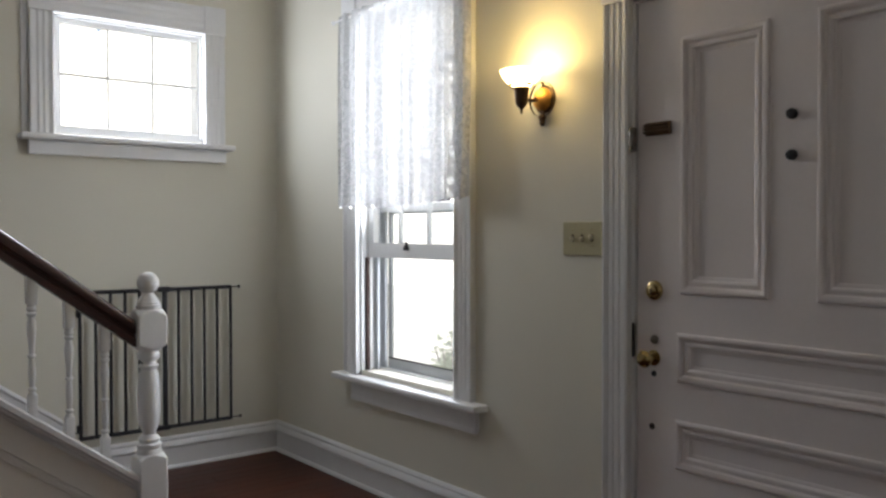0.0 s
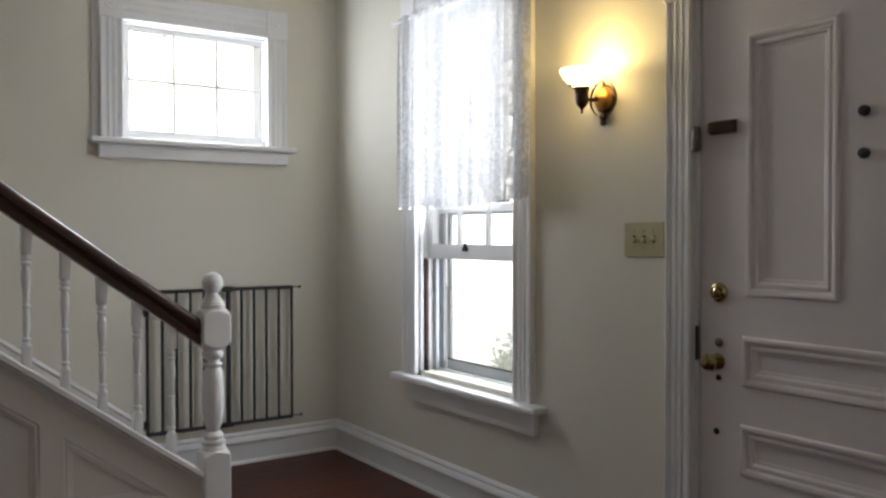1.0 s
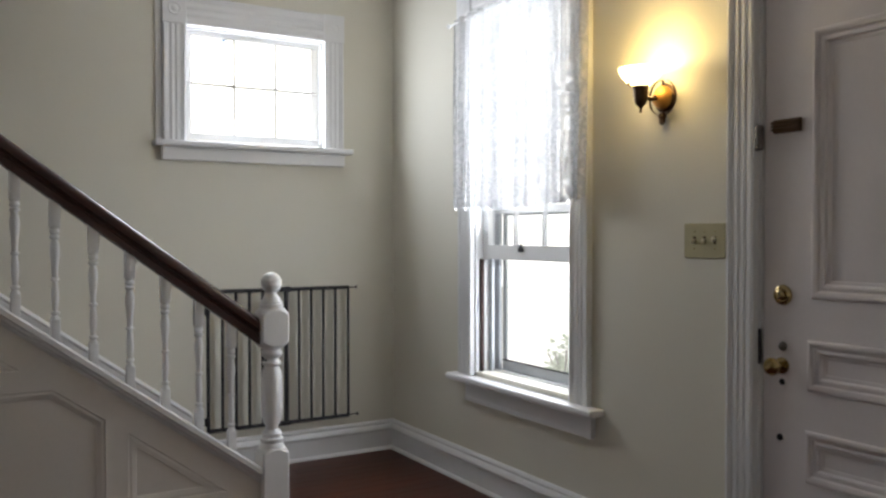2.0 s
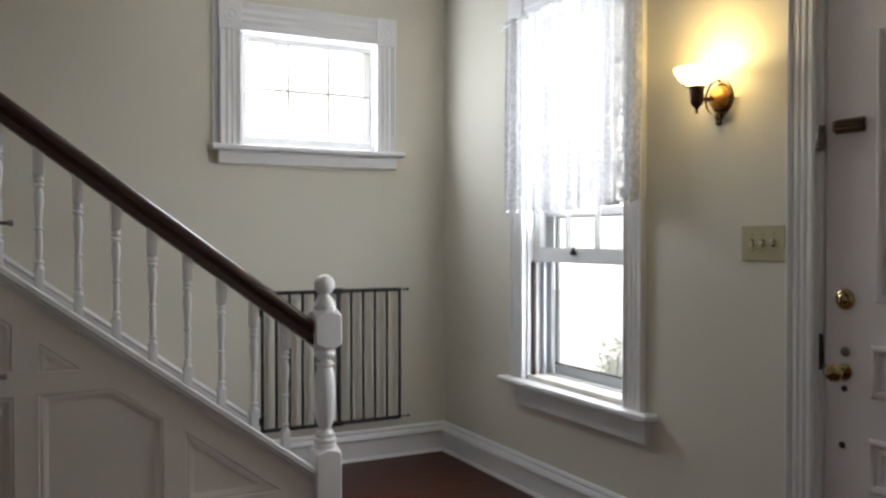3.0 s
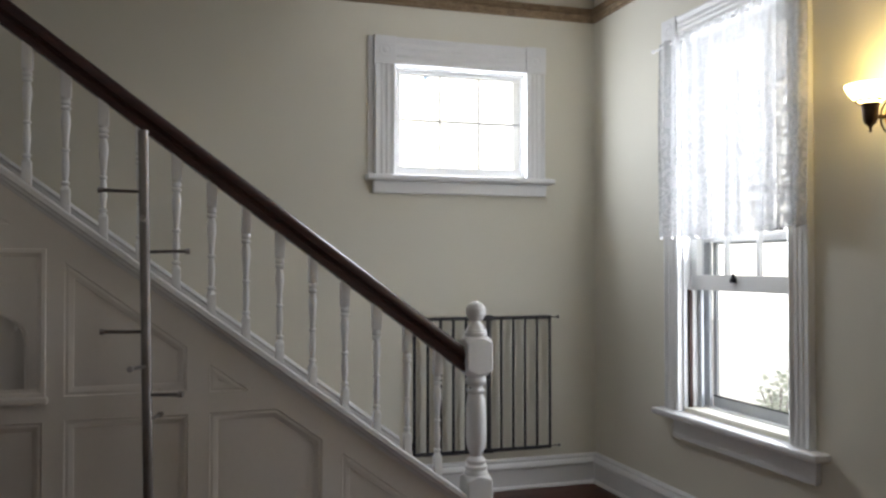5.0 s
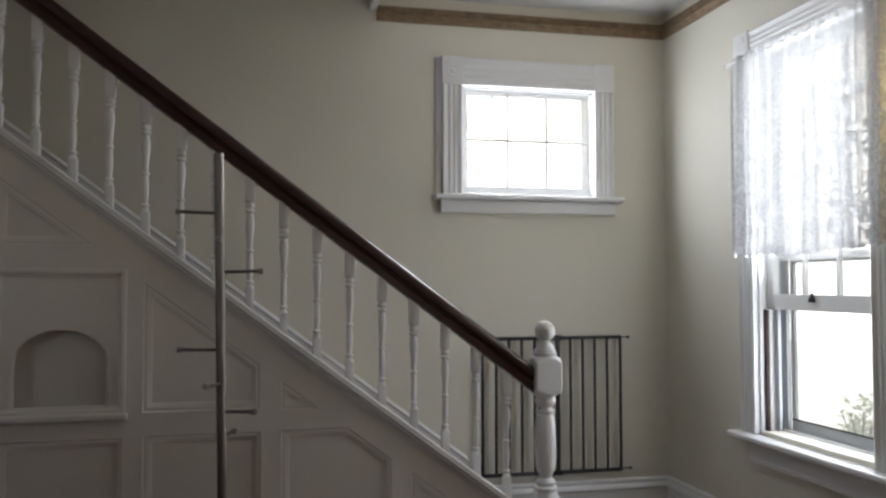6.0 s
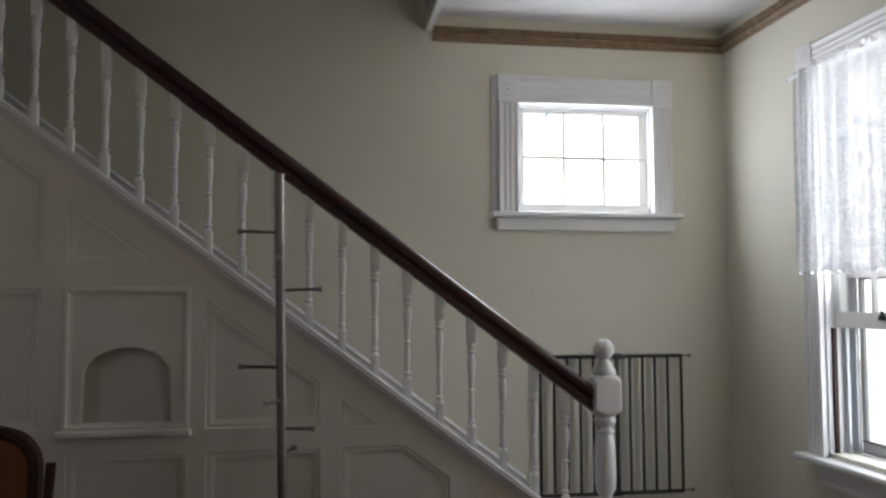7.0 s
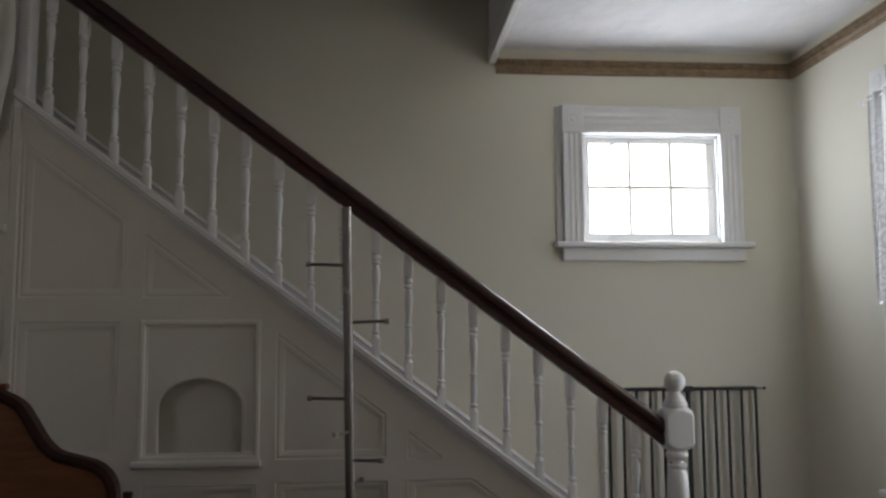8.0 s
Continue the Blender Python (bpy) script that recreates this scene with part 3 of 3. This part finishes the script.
low = sash("lower_sash", 0.041, 1.157, 2.10, 0.045, 0.072, 0.04, [-1.413, -1.187])
up = sash("upper_sash", 0.094, 1.385, z1 - 0.014, 0.045, 0.036, 0.045, [-1.413, -1.187])
part("sash_lift", lathe([(0.012, 0), (0.014, 0.006), (0.010, 0.020), (0.006, 0.028), (0.008, 0.034), (0, 0.038)], pose(0.032, -1.262, 1.200), 12), BLACK, low, "small black sash lift", smooth=True)
part("sash_lift_plate", box((0.022, -1.276, 1.196), (0.041, -1.248, 1.214), 0.003), BLACK, low)
for yy in (-1.00, -1.50):
    part("sash_lock", box((0.060, yy - 0.028, 1.424), (0.094, yy + 0.028, 1.445), 0.004), BLACK, up, "small black sash latch")
scr = part("screen_frame", sheet(rect(y0 + 0.058, 0.592, y1 - 0.058, 1.40), [rect(y0 + 0.085, 0.640, y1 - 0.085, 1.375)], on_x(0.132), (0.016, 0, 0)), SASHG, win2)
part("screen_mesh", box((0.139, y0 + 0.085, 0.640), (0.1395, y1 - 0.085, 1.375)), MESH, scr, "fine pale insect mesh")
part("screen_gasket", box((0.130, y0 + 0.060, 0.640), (0.132, y1 - 0.060, 0.648)), BLACK, scr)

# lace curtain on its rod
rodob = tagged(part("curtain_rod", rod((-0.072, -0.785, 2.352), (-0.072, -1.885, 2.352), 0.005, 10), TRIM), "thin white curtain rod over the tall window", "curtain rod")
part("finial", lathe([(0, -0.012), (0.009, -0.008), (0.011, 0), (0.009, 0.008), (0, 0.012)], pose(-0.072, -0.776, 2.352), 12), TRIM, rodob, "small white ball end", smooth=True)
for yy in (-0.80, -1.87):
    part("bracket", rod((-0.072, yy, 2.352), (-0.030, yy, 2.352), 0.004, 8), TRIM, rodob)
bm = bmesh.new()
NU, NV = 210, 60
grid = []
for j in range(NV + 1):
    v = j / NV
    row = []
    for i in range(NU + 1):
        u = i / NU
        y = -0.835 - 1.03 * u
        amp = 0.010 + 0.008 * v
        wave = math.sin(u * 2 * math.pi * 11 + 0.8 * math.sin(u * 9)) + 0.35 * math.sin(u * 2 * math.pi * 23 + 1.3)
        drop = 0.020 * abs(math.sin(u * math.pi * 12)) + 0.010 * math.sin(u * 5)
        z = 2.372 - v * (0.948 + drop)
        row.append(bm.verts.new((-0.079 + amp * wave - 0.012 * v, y + 0.006 * math.sin(u * 60 + v * 4), z)))
    grid.append(row)
for j in range(NV):
    for i in range(NU):
        bm.faces.new((grid[j][i], grid[j][i + 1], grid[j + 1][i + 1], grid[j + 1][i]))
tagged(part("lace_curtain", bm, LACE, smooth=True, angle=180), "white floral lace curtain covering upper window half", "curtain")

# front door
door = tagged(empty("door_1", (0, DOOR[2], 0)), "closed white panelled front door with brass knob", "door", kind="structure")
DY0, DY1 = -3.752, -2.654
DP = [rect(-3.138, 1.084, -2.834, 1.911), rect(-3.590, 1.084, -3.294, 1.911), rect(-3.590, 0.792, -2.821, 0.946), rect(-3.590, 0.504, -2.815, 0.660), rect(-3.590, 0.20, -2.818, 0.37)]
leaf = part("door_leaf", sheet(rect(DY0, 0.008, DY1, 2.062), DP, on_x(0.012), (0.044, 0, 0)), DOORP, door)
DM = [(-0.004, -0.014), (-0.004, 0.003), (0.000, 0.008), (0.007, 0.010), (0.014, 0.007), (0.018, 0.003), (0.020, -0.002), (0.026, -0.003), (0.028, 0.000), (0.032, 0.0015), (0.037, 0.000), (0.040, -0.004), (0.042, -0.009), (0.049, -0.011), (0.054, -0.014)]
for poly in DP:
    part("door_panel", sheet(poly, [], on_x(0.026), (0.015, 0, 0)), DOORP, leaf)
    part("panel_moulding", sweep(DM, [(0.012, a, b) for a, b in reversed(poly)], (-1, 0, 0), True), DOORP, leaf, smooth=True)
bm = bmesh.new()
for lo, hi in (((0.0, DOOR[2] - 0.011, 0), (0.15, DOOR[2], DOOR[3])), ((0.0, DOOR[0], 0), (0.15, DOOR[0] + 0.011, DOOR[3])), ((0.0, DOOR[0], DOOR[3] - 0.011), (0.15, DOOR[2], DOOR[3]))):
    add_box(bm, lo, hi)
add_box(bm, (0.058, DOOR[0] + 0.011, 0), (0.075, DOOR[2] - 0.011, DOOR[3] - 0.011))
part("jamb", bm, TRIM, door)
casing(door, "x", DOOR[0], DOOR[2], 0, DOOR[3], 0.112, 0.026, 0.145)


def fitting(name, prof, y, z, material, label, seg=20, x=0.012):
    return part(name, lathe(prof, pose(x, y, z, 0, -90, 0), seg), material, door, label, smooth=True)


fitting("deadbolt", [(0.033, 0), (0.034, 0.004), (0.031, 0.011), (0.024, 0.014), (0.021, 0.010), (0.018, 0.010), (0.016, 0.019), (0.010, 0.022), (0, 0.023)], -2.7275, 1.085, BRASS, "round brass deadbolt rose")
fitting("thumb_turn", [(0.014, 0), (0.016, 0.005), (0.012, 0.012), (0.007, 0.018), (0, 0.020)], -2.7285, 0.920, AGED, "small tarnished round thumb turn")
fitting("door_knob", [(0.027, 0), (0.027, 0.004), (0.012, 0.008), (0.010, 0.030), (0.020, 0.036), (0.028, 0.046), (0.029, 0.056), (0.022, 0.066), (0.010, 0.070), (0, 0.071)], -2.7235, 0.857, BRASS, "round brass door knob")
fitting("keyhole", [(0.010, 0), (0.010, 0.003), (0.006, 0.004), (0, 0.004)], -2.7245, 0.804, BLACK, "small dark keyhole cover")
fitting("door_bolt_hole", [(0.011, 0), (0.011, 0.003), (0.006, 0.006), (0, 0.006)], -2.7175, 0.624, BLACK, "small dark round stud")
for z in (1.624, 1.505):
    fitting("door_stud", [(0.016, 0), (0.016, 0.010), (0.013, 0.018), (0.006, 0.021), (0, 0.021)], -3.214, z, BLACK, "black round door stud")
bolt = part("surface_bolt", box((-0.004, -2.7935, 1.605), (0.012, -2.6935, 1.649), 0.004), BRONZE, door, "dark bronze ribbed surface bolt")
for z in (1.617, 1.628, 1.639):
    part("bolt_rib", rod((-0.006, -2.7935, z), (-0.006, -2.6905, z), 0.0045, 8), BRONZE, bolt)
# black bar stands in for the dark reflection in the deadbolt
part("bolt_reflection", box((-0.0125, -2.7290, 1.074), (-0.0085, -2.7260, 1.096)), BLACK, door, "dark reflection laid onto the brass deadbolt")
keeper = part("bolt_keeper", box((-0.024, -2.6635, 1.556), (-0.004, -2.6415, 1.637), 0.004), AGED, door, "worn metal bolt keeper")
part("keeper_knuckle", lathe([(0.006, 0), (0.010, 0.01), (0.006, 0.02), (0.010, 0.035), (0.006, 0.05), (0.010, 0.065), (0.005, 0.08), (0, 0.09)], pose(-0.028, -2.6555, 1.552), 12), AGED, keeper, smooth=True)
part("strike_plate", box((-0.003, -2.6500, 0.853), (0.010, -2.6415, 0.969)), BLACK, door, "dark lock strike plate")

# wall switch plate
plate = tagged(part("switch_plate", box((-0.007, -2.506, 1.196), (0, -2.320, 1.320), 0.003), IVORY), "ivory plastic triple light switch plate", "light switch")
for i in range(3):
    yc = -2.416 + (i - 1) * 0.046
    part("toggle_surround", box((-0.0078, yc - 0.006, 1.247), (-0.006, yc + 0.006, 1.273)), BRONZE, plate)
    up_ = 1 if i == 0 else -1
    bm = box((-0.022, yc - 0.0052, 1.2535), (-0.006, yc + 0.0052, 1.2665), 0.002)
    bmesh.ops.rotate(bm, verts=bm.verts, cent=(-0.006, yc, 1.26), matrix=Matrix.Rotation(radians(28 * up_), 3, "Y"))
    part("toggle", bm, TOGGLE, plate)
    for z in (1.23, 1.29):
        part("screw", lathe([(0.0028, 0), (0.0025, 0.001), (0, 0.0012)], pose(-0.007, yc, z, 0, -90, 0), 8), BRASS, plate)

# wall sconce
SY, SZ = -2.220, 1.788
sconce = tagged(empty("wall_sconce", (0, SY, SZ)), "lit bronze wall sconce with frosted glass shade", "wall lamp")
part("backplate", lathe([(0.052, 0), (0.054, 0.006), (0.046, 0.012), (0.040, 0.014), (0, 0.014)], pose(0, SY, SZ, 0, -90, 0), 32), BRONZE, sconce, "dark bronze round backplate", smooth=True)
part("boss", lathe([(0.044, 0.012), (0.043, 0.022), (0.036, 0.034), (0.024, 0.042), (0.010, 0.046), (0.008, 0.050), (0, 0.052)], pose(0, SY, SZ, 0, -90, 0), 32), AMBER, sconce, "amber brass domed boss", smooth=True)
part("boss_knob", lathe([(0.006, 0.050), (0.007, 0.056), (0, 0.060)], pose(0, SY, SZ, 0, -90, 0), 12), BRONZE, sconce, smooth=True)
bm = bmesh.new()
bmesh.ops.create_circle(bm, segments=8, radius=0.005, matrix=pose(-0.016, SY + 0.066, SZ, 90))
bmesh.ops.spin(bm, geom=bm.verts[:] + bm.edges[:], cent=(-0.016, SY, SZ), axis=(1, 0, 0), angle=2 * math.pi, steps=40, use_merge=True)
part("ring", bm, BRONZE, sconce, "bronze ring round the backplate", smooth=True)
for a in (0.5, 1.5, 0, 1):
    ca, sa = math.cos(a * math.pi), math.sin(a * math.pi)
    part("spoke", rod((-0.010, SY + 0.045 * ca, SZ + 0.045 * sa), (-0.016, SY + 0.066 * ca, SZ + 0.066 * sa), 0.005, 8), BRONZE, sconce)
part("drop_finial", lathe([(0.012, 0.02), (0.016, 0.008), (0.010, -0.004), (0.013, -0.014), (0.007, -0.022), (0, -0.026)], pose(-0.016, SY, SZ - 0.078), 16), BRONZE, sconce, smooth=True)
AX = -0.125
bm = bmesh.new()
pts = [Vector((-0.012, SY, SZ)), Vector((-0.06, SY, SZ - 0.008)), Vector((-0.10, SY, SZ - 0.010)), Vector((AX, SY, SZ - 0.004))]
for a, b in zip(pts, pts[1:]):
    add_rod(bm, a, b, 0.007, 10)
part("arm", bm, BRONZE, sconce, smooth=True)
part("socket_cup", lathe([(0, -0.066), (0.006, -0.062), (0.004, -0.052), (0.007, -0.046), (0.012, -0.040), (0.019, -0.034), (0.024, -0.022), (0.026, 0.0), (0.027, 0.022), (0.031, 0.030), (0.031, 0.036), (0.026, 0.037)], pose(AX, SY, SZ), 24), BRONZE, sconce, "dark bronze bell-shaped socket", smooth=True)
bm = bmesh.new()
bmesh.ops.create_circle(bm, segments=6, radius=0.0035, matrix=pose(AX + 0.046, SY, SZ + 0.043, 90, 0, 90))
bmesh.ops.rotate(bm, verts=bm.verts, cent=(AX + 0.046, SY, SZ + 0.043), matrix=Matrix.Rotation(radians(90), 3, "Z"))
bmesh.ops.spin(bm, geom=bm.verts[:] + bm.edges[:], cent=(AX, SY, SZ + 0.043), axis=(0, 0, 1), angle=2 * math.pi, steps=32, use_merge=True)
part("shade_ring", bm, BRONZE, sconce, smooth=True)
for a in range(3):
    an = a * 2.094 + 0.5
    part("ring_support", rod((AX + 0.026 * math.cos(an), SY + 0.026 * math.sin(an), SZ + 0.026), (AX + 0.046 * math.cos(an), SY + 0.046 * math.sin(an), SZ + 0.043), 0.003, 6), BRONZE, sconce)
prof = [(0.028, 0.030), (0.040, 0.040), (0.056, 0.054), (0.069, 0.070), (0.077, 0.086), (0.080, 0.096), (0.077, 0.097), (0.073, 0.087), (0.065, 0.073), (0.052, 0.059), (0.038, 0.045), (0.026, 0.035)]
sh = part("glass_shade", lathe(prof + [prof[0]], pose(AX, SY, SZ), 32), SHADE, sconce, "glowing frosted glass bowl shade", smooth=True)

# ---- baby gate against the wall ----
gate = tagged(empty("baby_gate", (-0.72, -0.045, 0.23)), "black metal baby gate hung flat against wall", "baby gate")
GY, GT, GB = -0.045, 0.978, 0.236
part("top_rail", rod((-1.088, GY, GT), (-0.312, GY, GT), 0.0105, 10), BLACK, gate)
part("bottom_rail", rod((-1.126, GY, GB), (-0.312, GY, GB), 0.0105, 10), BLACK, gate)
for i, xb in enumerate((-1.123, -1.046, -0.972, -0.898, -0.824, -0.752, -0.614, -0.541, -0.469, -0.395, -0.315)):
    part("bar", rod((xb, GY, GB), (xb, GY, GT if i else 0.885), 0.0085 if i else 0.0092, 8), BLACK, gate)
part("latch_post", box((-0.700, GY - 0.011, GB - 0.012), (-0.678, GY + 0.011, GT + 0.010), 0.003), BLACK, gate)
part("latch", box((-0.722, GY - 0.016, GT - 0.014), (-0.665, GY + 0.016, GT + 0.016), 0.005), BLACK, gate)
part("foot_catch", box((-0.745, GY - 0.013, GB - 0.014), (-0.665, GY + 0.013, GB + 0.012), 0.004), BLACK, gate)
for xa, xb, z in ((-0.312, -0.268, GT), (-0.312, -0.262, GB + 0.004), (-1.126, -1.150, 0.88), (-1.126, -1.150, 0.27)):
    sc = part("tension_bolt", rod((xa, GY, z), (xb, GY, z), 0.0035, 8), BLACK, gate)
    part("bolt_cap", rod((xb, GY, z), (xb + (0.008 if xb > xa else -0.008), GY, z), 0.0085, 10), BLACK, sc)
for z in (0.87, 0.28):
    part("wall_bracket", box((-1.132, GY, z - 0.02), (-1.112, 0.0, z + 0.02), 0.003), BLACK, gate)

# ---- coat rack ----
rack = tagged(empty("coat_rack", (-2.44, -1.30, 0)), "brushed metal pole coat rack with short pegs", "coat rack")
RT, RB = Vector((-2.473, -1.30, 1.762)), Vector((-2.440, -1.30, 0.02))
part("pole", rod(RB, RT, 0.0175, 20), POLE, rack, smooth=True)
part("base", lathe([(0.17, 0), (0.17, 0.008), (0.16, 0.014), (0.03, 0.020), (0.022, 0.05), (0, 0.05)], pose(-2.437, -1.30, 0), 32), NICKEL, rack, smooth=True)
for z, dx, dy in ((1.541, -0.142, 0.0), (1.436, 0.0, -0.14), (1.325, 0.142, 0.0), (1.040, -0.142, 0.0), (0.918, -0.045, -0.12), (0.815, 0.112, -0.05), (0.722, 0.040, 0.10)):
    a = RB.lerp(RT, (z - RB.z) / (RT.z - RB.z))
    b = a + Vector((dx, dy, 0.004))
    p = part("peg", rod(a, b, 0.006, 10), AGED, rack, smooth=True)
    part("peg_tip", rod(b - (b - a).normalized() * 0.004, b + (b - a).normalized() * 0.012, 0.0105, 12), NICKEL, p, smooth=True)

# ---- chair by the panelling ----
chair = tagged(empty("wooden_chair", (-3.55, -2.0, 0)), "brown wooden chair with dark curved edge", "chair")
crest = [(-3.75, 1.150), (-3.60, 1.150), (-3.45, 1.140), (-3.40, 1.125), (-3.345, 1.095), (-3.31, 1.045), (-3.275, 0.990), (-3.235, 0.955), (-3.18, 0.938), (-3.125, 0.920), (-3.09, 0.885), (-3.078, 0.83), (-3.085, 0.70), (-3.10, 0.45)]
def smooth_line(pts, steps=5):
    """A rounded line through the points."""
    out = []
    for i in range(len(pts) - 1):
        p = [Vector(pts[max(0, min(len(pts) - 1, k))]) for k in (i - 1, i, i + 1, i + 2)]
        for q in range(steps):
            t = q / steps
            out.append(tuple(0.5 * (2 * p[1] + (p[2] - p[0]) * t + (2 * p[0] - 5 * p[1] + 4 * p[2] - p[3]) * t * t + (3 * p[1] - p[0] - 3 * p[2] + p[3]) * t ** 3)))
    return out + [tuple(pts[-1])]


crest = [(a - 0.022, b - 0.014) for a, b in smooth_line(crest)]
back = crest + [*smooth_line([(-4.0, 0.436), (-4.02, 0.83), (-4.0, 0.90), (-3.93, 0.93), (-3.87, 0.96), (-3.82, 1.03), (-3.79, 1.11)])]
bk = part("backrest", sheet(back, [], on_y(-2.0), (0, 0.025, 0)), BROWNW, chair, "wide brown wooden back")
part("dark_edge", sweep([(0.016, 0.010), (0.016, -0.035), (0.004, -0.042), (-0.010, -0.035), (-0.012, 0.010), (0.002, 0.018)], [(a, -2.0, b) for a, b in back], (0, -1, 0), True), EDGEW, bk, "dark rounded wooden edge", smooth=True)
part("crest_rail", box((-3.72, -2.012, 1.128), (-3.397, -1.985, 1.147), 0.005), BROWNW, chair, "narrow brown top strip")
part("seat", box((-4.03, -2.50, 0.41), (-3.07, -1.97, 0.45), 0.012), BROWNW, chair)
for xx in (-4.0, -3.1):
    part("arm_post", rod((xx + 0.02 * (1 if xx > -3.5 else -1), -2.02, 0.40), (xx + 0.05 * (1 if xx > -3.5 else -1), -2.02, 0.842), 0.014, 12), EDGEW, chair)
    for yy in (-2.46, -2.0):
        part("leg", rod((xx, yy, 0), (xx, yy, 0.415), 0.022, 12), EDGEW, chair)

# ---- cloth hung from the upper rail ----
bm = bmesh.new()
NU, NV = 28, 40
rows = []
for j in range(NV + 1):
    v = j / NV
    row = []
    for i in range(NU + 1):
        u = i / NU
        w = 0.20 * (1 - 0.25 * v ** 3) * (1 - 0.55 * max(0, v - 0.9) * 10 * 0.5)
        x = -3.962 + (u - 0.5) * w * 1.25 + 0.015 * math.sin(5 * v)
        y = -1.075 - 0.012 * math.sin(u * 15 + 2 * v) - 0.008 * v
        z = 2.72 - v * 0.72 + 0.05 * (2 * u - 1) ** 2 * v
        row.append((x, y, z))
    rows.append(row)
front = [[bm.verts.new(p) for p in row] for row in rows]
behind = [[bm.verts.new((p[0], p[1] + 0.006, p[2])) for p in row] for row in rows]
for sheet_ in (front, behind):
    for j in range(NV):
        for i in range(NU):
            bm.faces.new((sheet_[j][i], sheet_[j][i + 1], sheet_[j + 1][i + 1], sheet_[j + 1][i]))
rim = [(0, i) for i in range(NU)] + [(j, NU) for j in range(NV)] + [(NV, i) for i in range(NU, 0, -1)] + [(j, 0) for j in range(NV, 0, -1)]
for (j, i), (k, q) in zip(rim, rim[1:] + rim[:1]):
    bm.faces.new((front[j][i], front[k][q], behind[k][q], behind[j][i]))
hook = tagged(part("wall_hook", rod((-3.93, -1.033, 2.66), (-3.93, -1.095, 2.68), 0.006, 10), BRONZE), "small dark metal hook on the white wall", "hook")
tagged(part("hanging_cloth", bm, CLOTH, smooth=True), "pale off-white cloth hung on a wall hook", "cloth")

# ---- outside ----
tagged(part("ground", box((-60, -60, -0.9), (90, 90, -0.7)), PALE_GROUND), "ground paled to look overexposed around the house", "ground", kind="structure")
# self-lit boxes put blown-out daylight behind both windows
tagged(part("backdrop", box((16, -14, -0.7), (16.1, 60, 16)), BACKDROP_GLOW), "glowing white backdrop imitating overexposed daylight", "backdrop", kind="structure")
tagged(part("backdrop", box((-40, 60, -0.7), (16, 60.1, 60)), BACKDROP_GLOW), "glowing white backdrop imitating overexposed daylight", "backdrop", kind="structure")


def bush(x, y, r, h, count, seed):
    thing = tagged(empty("bush", (x, y, -0.7)), "sunlit leafy green garden bush", "bush", group="garden bushes")
    rnd = random.Random(seed)
    bm = bmesh.new()
    for i in range(count):
        a, q, k = rnd.uniform(0, 6.283), rnd.random() ** 0.5, rnd.random()
        c = Vector((x + r * q * math.cos(a) * (1 - 0.5 * k), y + r * q * math.sin(a) * (1 - 0.5 * k), -0.66 + h * k * (0.75 + 0.25 * math.sin(3 * a))))
        u = Vector((rnd.uniform(-1, 1), rnd.uniform(-1, 1), rnd.uniform(-0.6, 1))).normalized()
        w = u.orthogonal().normalized()
        g = rnd.uniform(0.03, 0.055)
        bm.faces.new([bm.verts.new(p) for p in (c - u * g, c + w * g * 0.45, c + u * g, c - w * g * 0.45)])
    part("leaves", bm, LEAF, thing)
    bm = bmesh.new()
    for i in range(9):
        a = i * 0.7
        add_rod(bm, (x, y, -0.71), (x + 0.6 * r * math.cos(a), y + 0.6 * r * math.sin(a), -0.66 + h * (0.5 + 0.04 * i)), 0.008, 6)
    part("stems", bm, EDGEW, thing)


bush(4.30, 3.72, 0.34, 0.72, 520, 4)
bush(3.55, 4.10, 0.45, 0.25, 240, 9)
bush(4.75, 3.10, 0.50, 0.40, 420, 6)

# ---- floor boards ----
rnd = random.Random(11)
boards = {}
WID = 0.0825
rest = bmesh.new()
for r in range(87):
    yb = -r * WID
    x = -rnd.uniform(0.3, 1.6)
    ends = [0.0]
    while x > ROOM_X + 0.5:
        ends.append(x)
        x -= rnd.choice((0.9, 1.2, 1.5, 1.8))
    ends.append(ROOM_X)
    for b, a in zip(ends, ends[1:]):
        if a > -3.6 and r < 45:
            key = round(b - a, 3)
            if key not in boards:
                bm = box((0, -WID + 0.0007, -0.017), (key - 0.0008, 0, 0))
                bmesh.ops.bevel(bm, geom=[e for e in bm.edges if all(v.co.z > -0.001 for v in e.verts)], offset=0.0007, segments=1, affect="EDGES")
                me = bpy.data.meshes.new("plank")
                bm.to_mesh(me)
                bm.free()
                me.materials.append(FLOORW)
                boards[key] = me
            pl = new("plank", boards[key])
            pl.parent = floor
            pl.location = (a, yb, 0)
        else:
            add_box(rest, (a, yb - WID + 0.0012, -0.017), (b - 0.0015, yb, 0))
tagged(part("planks", rest, FLOORW, floor), kind="stuff")
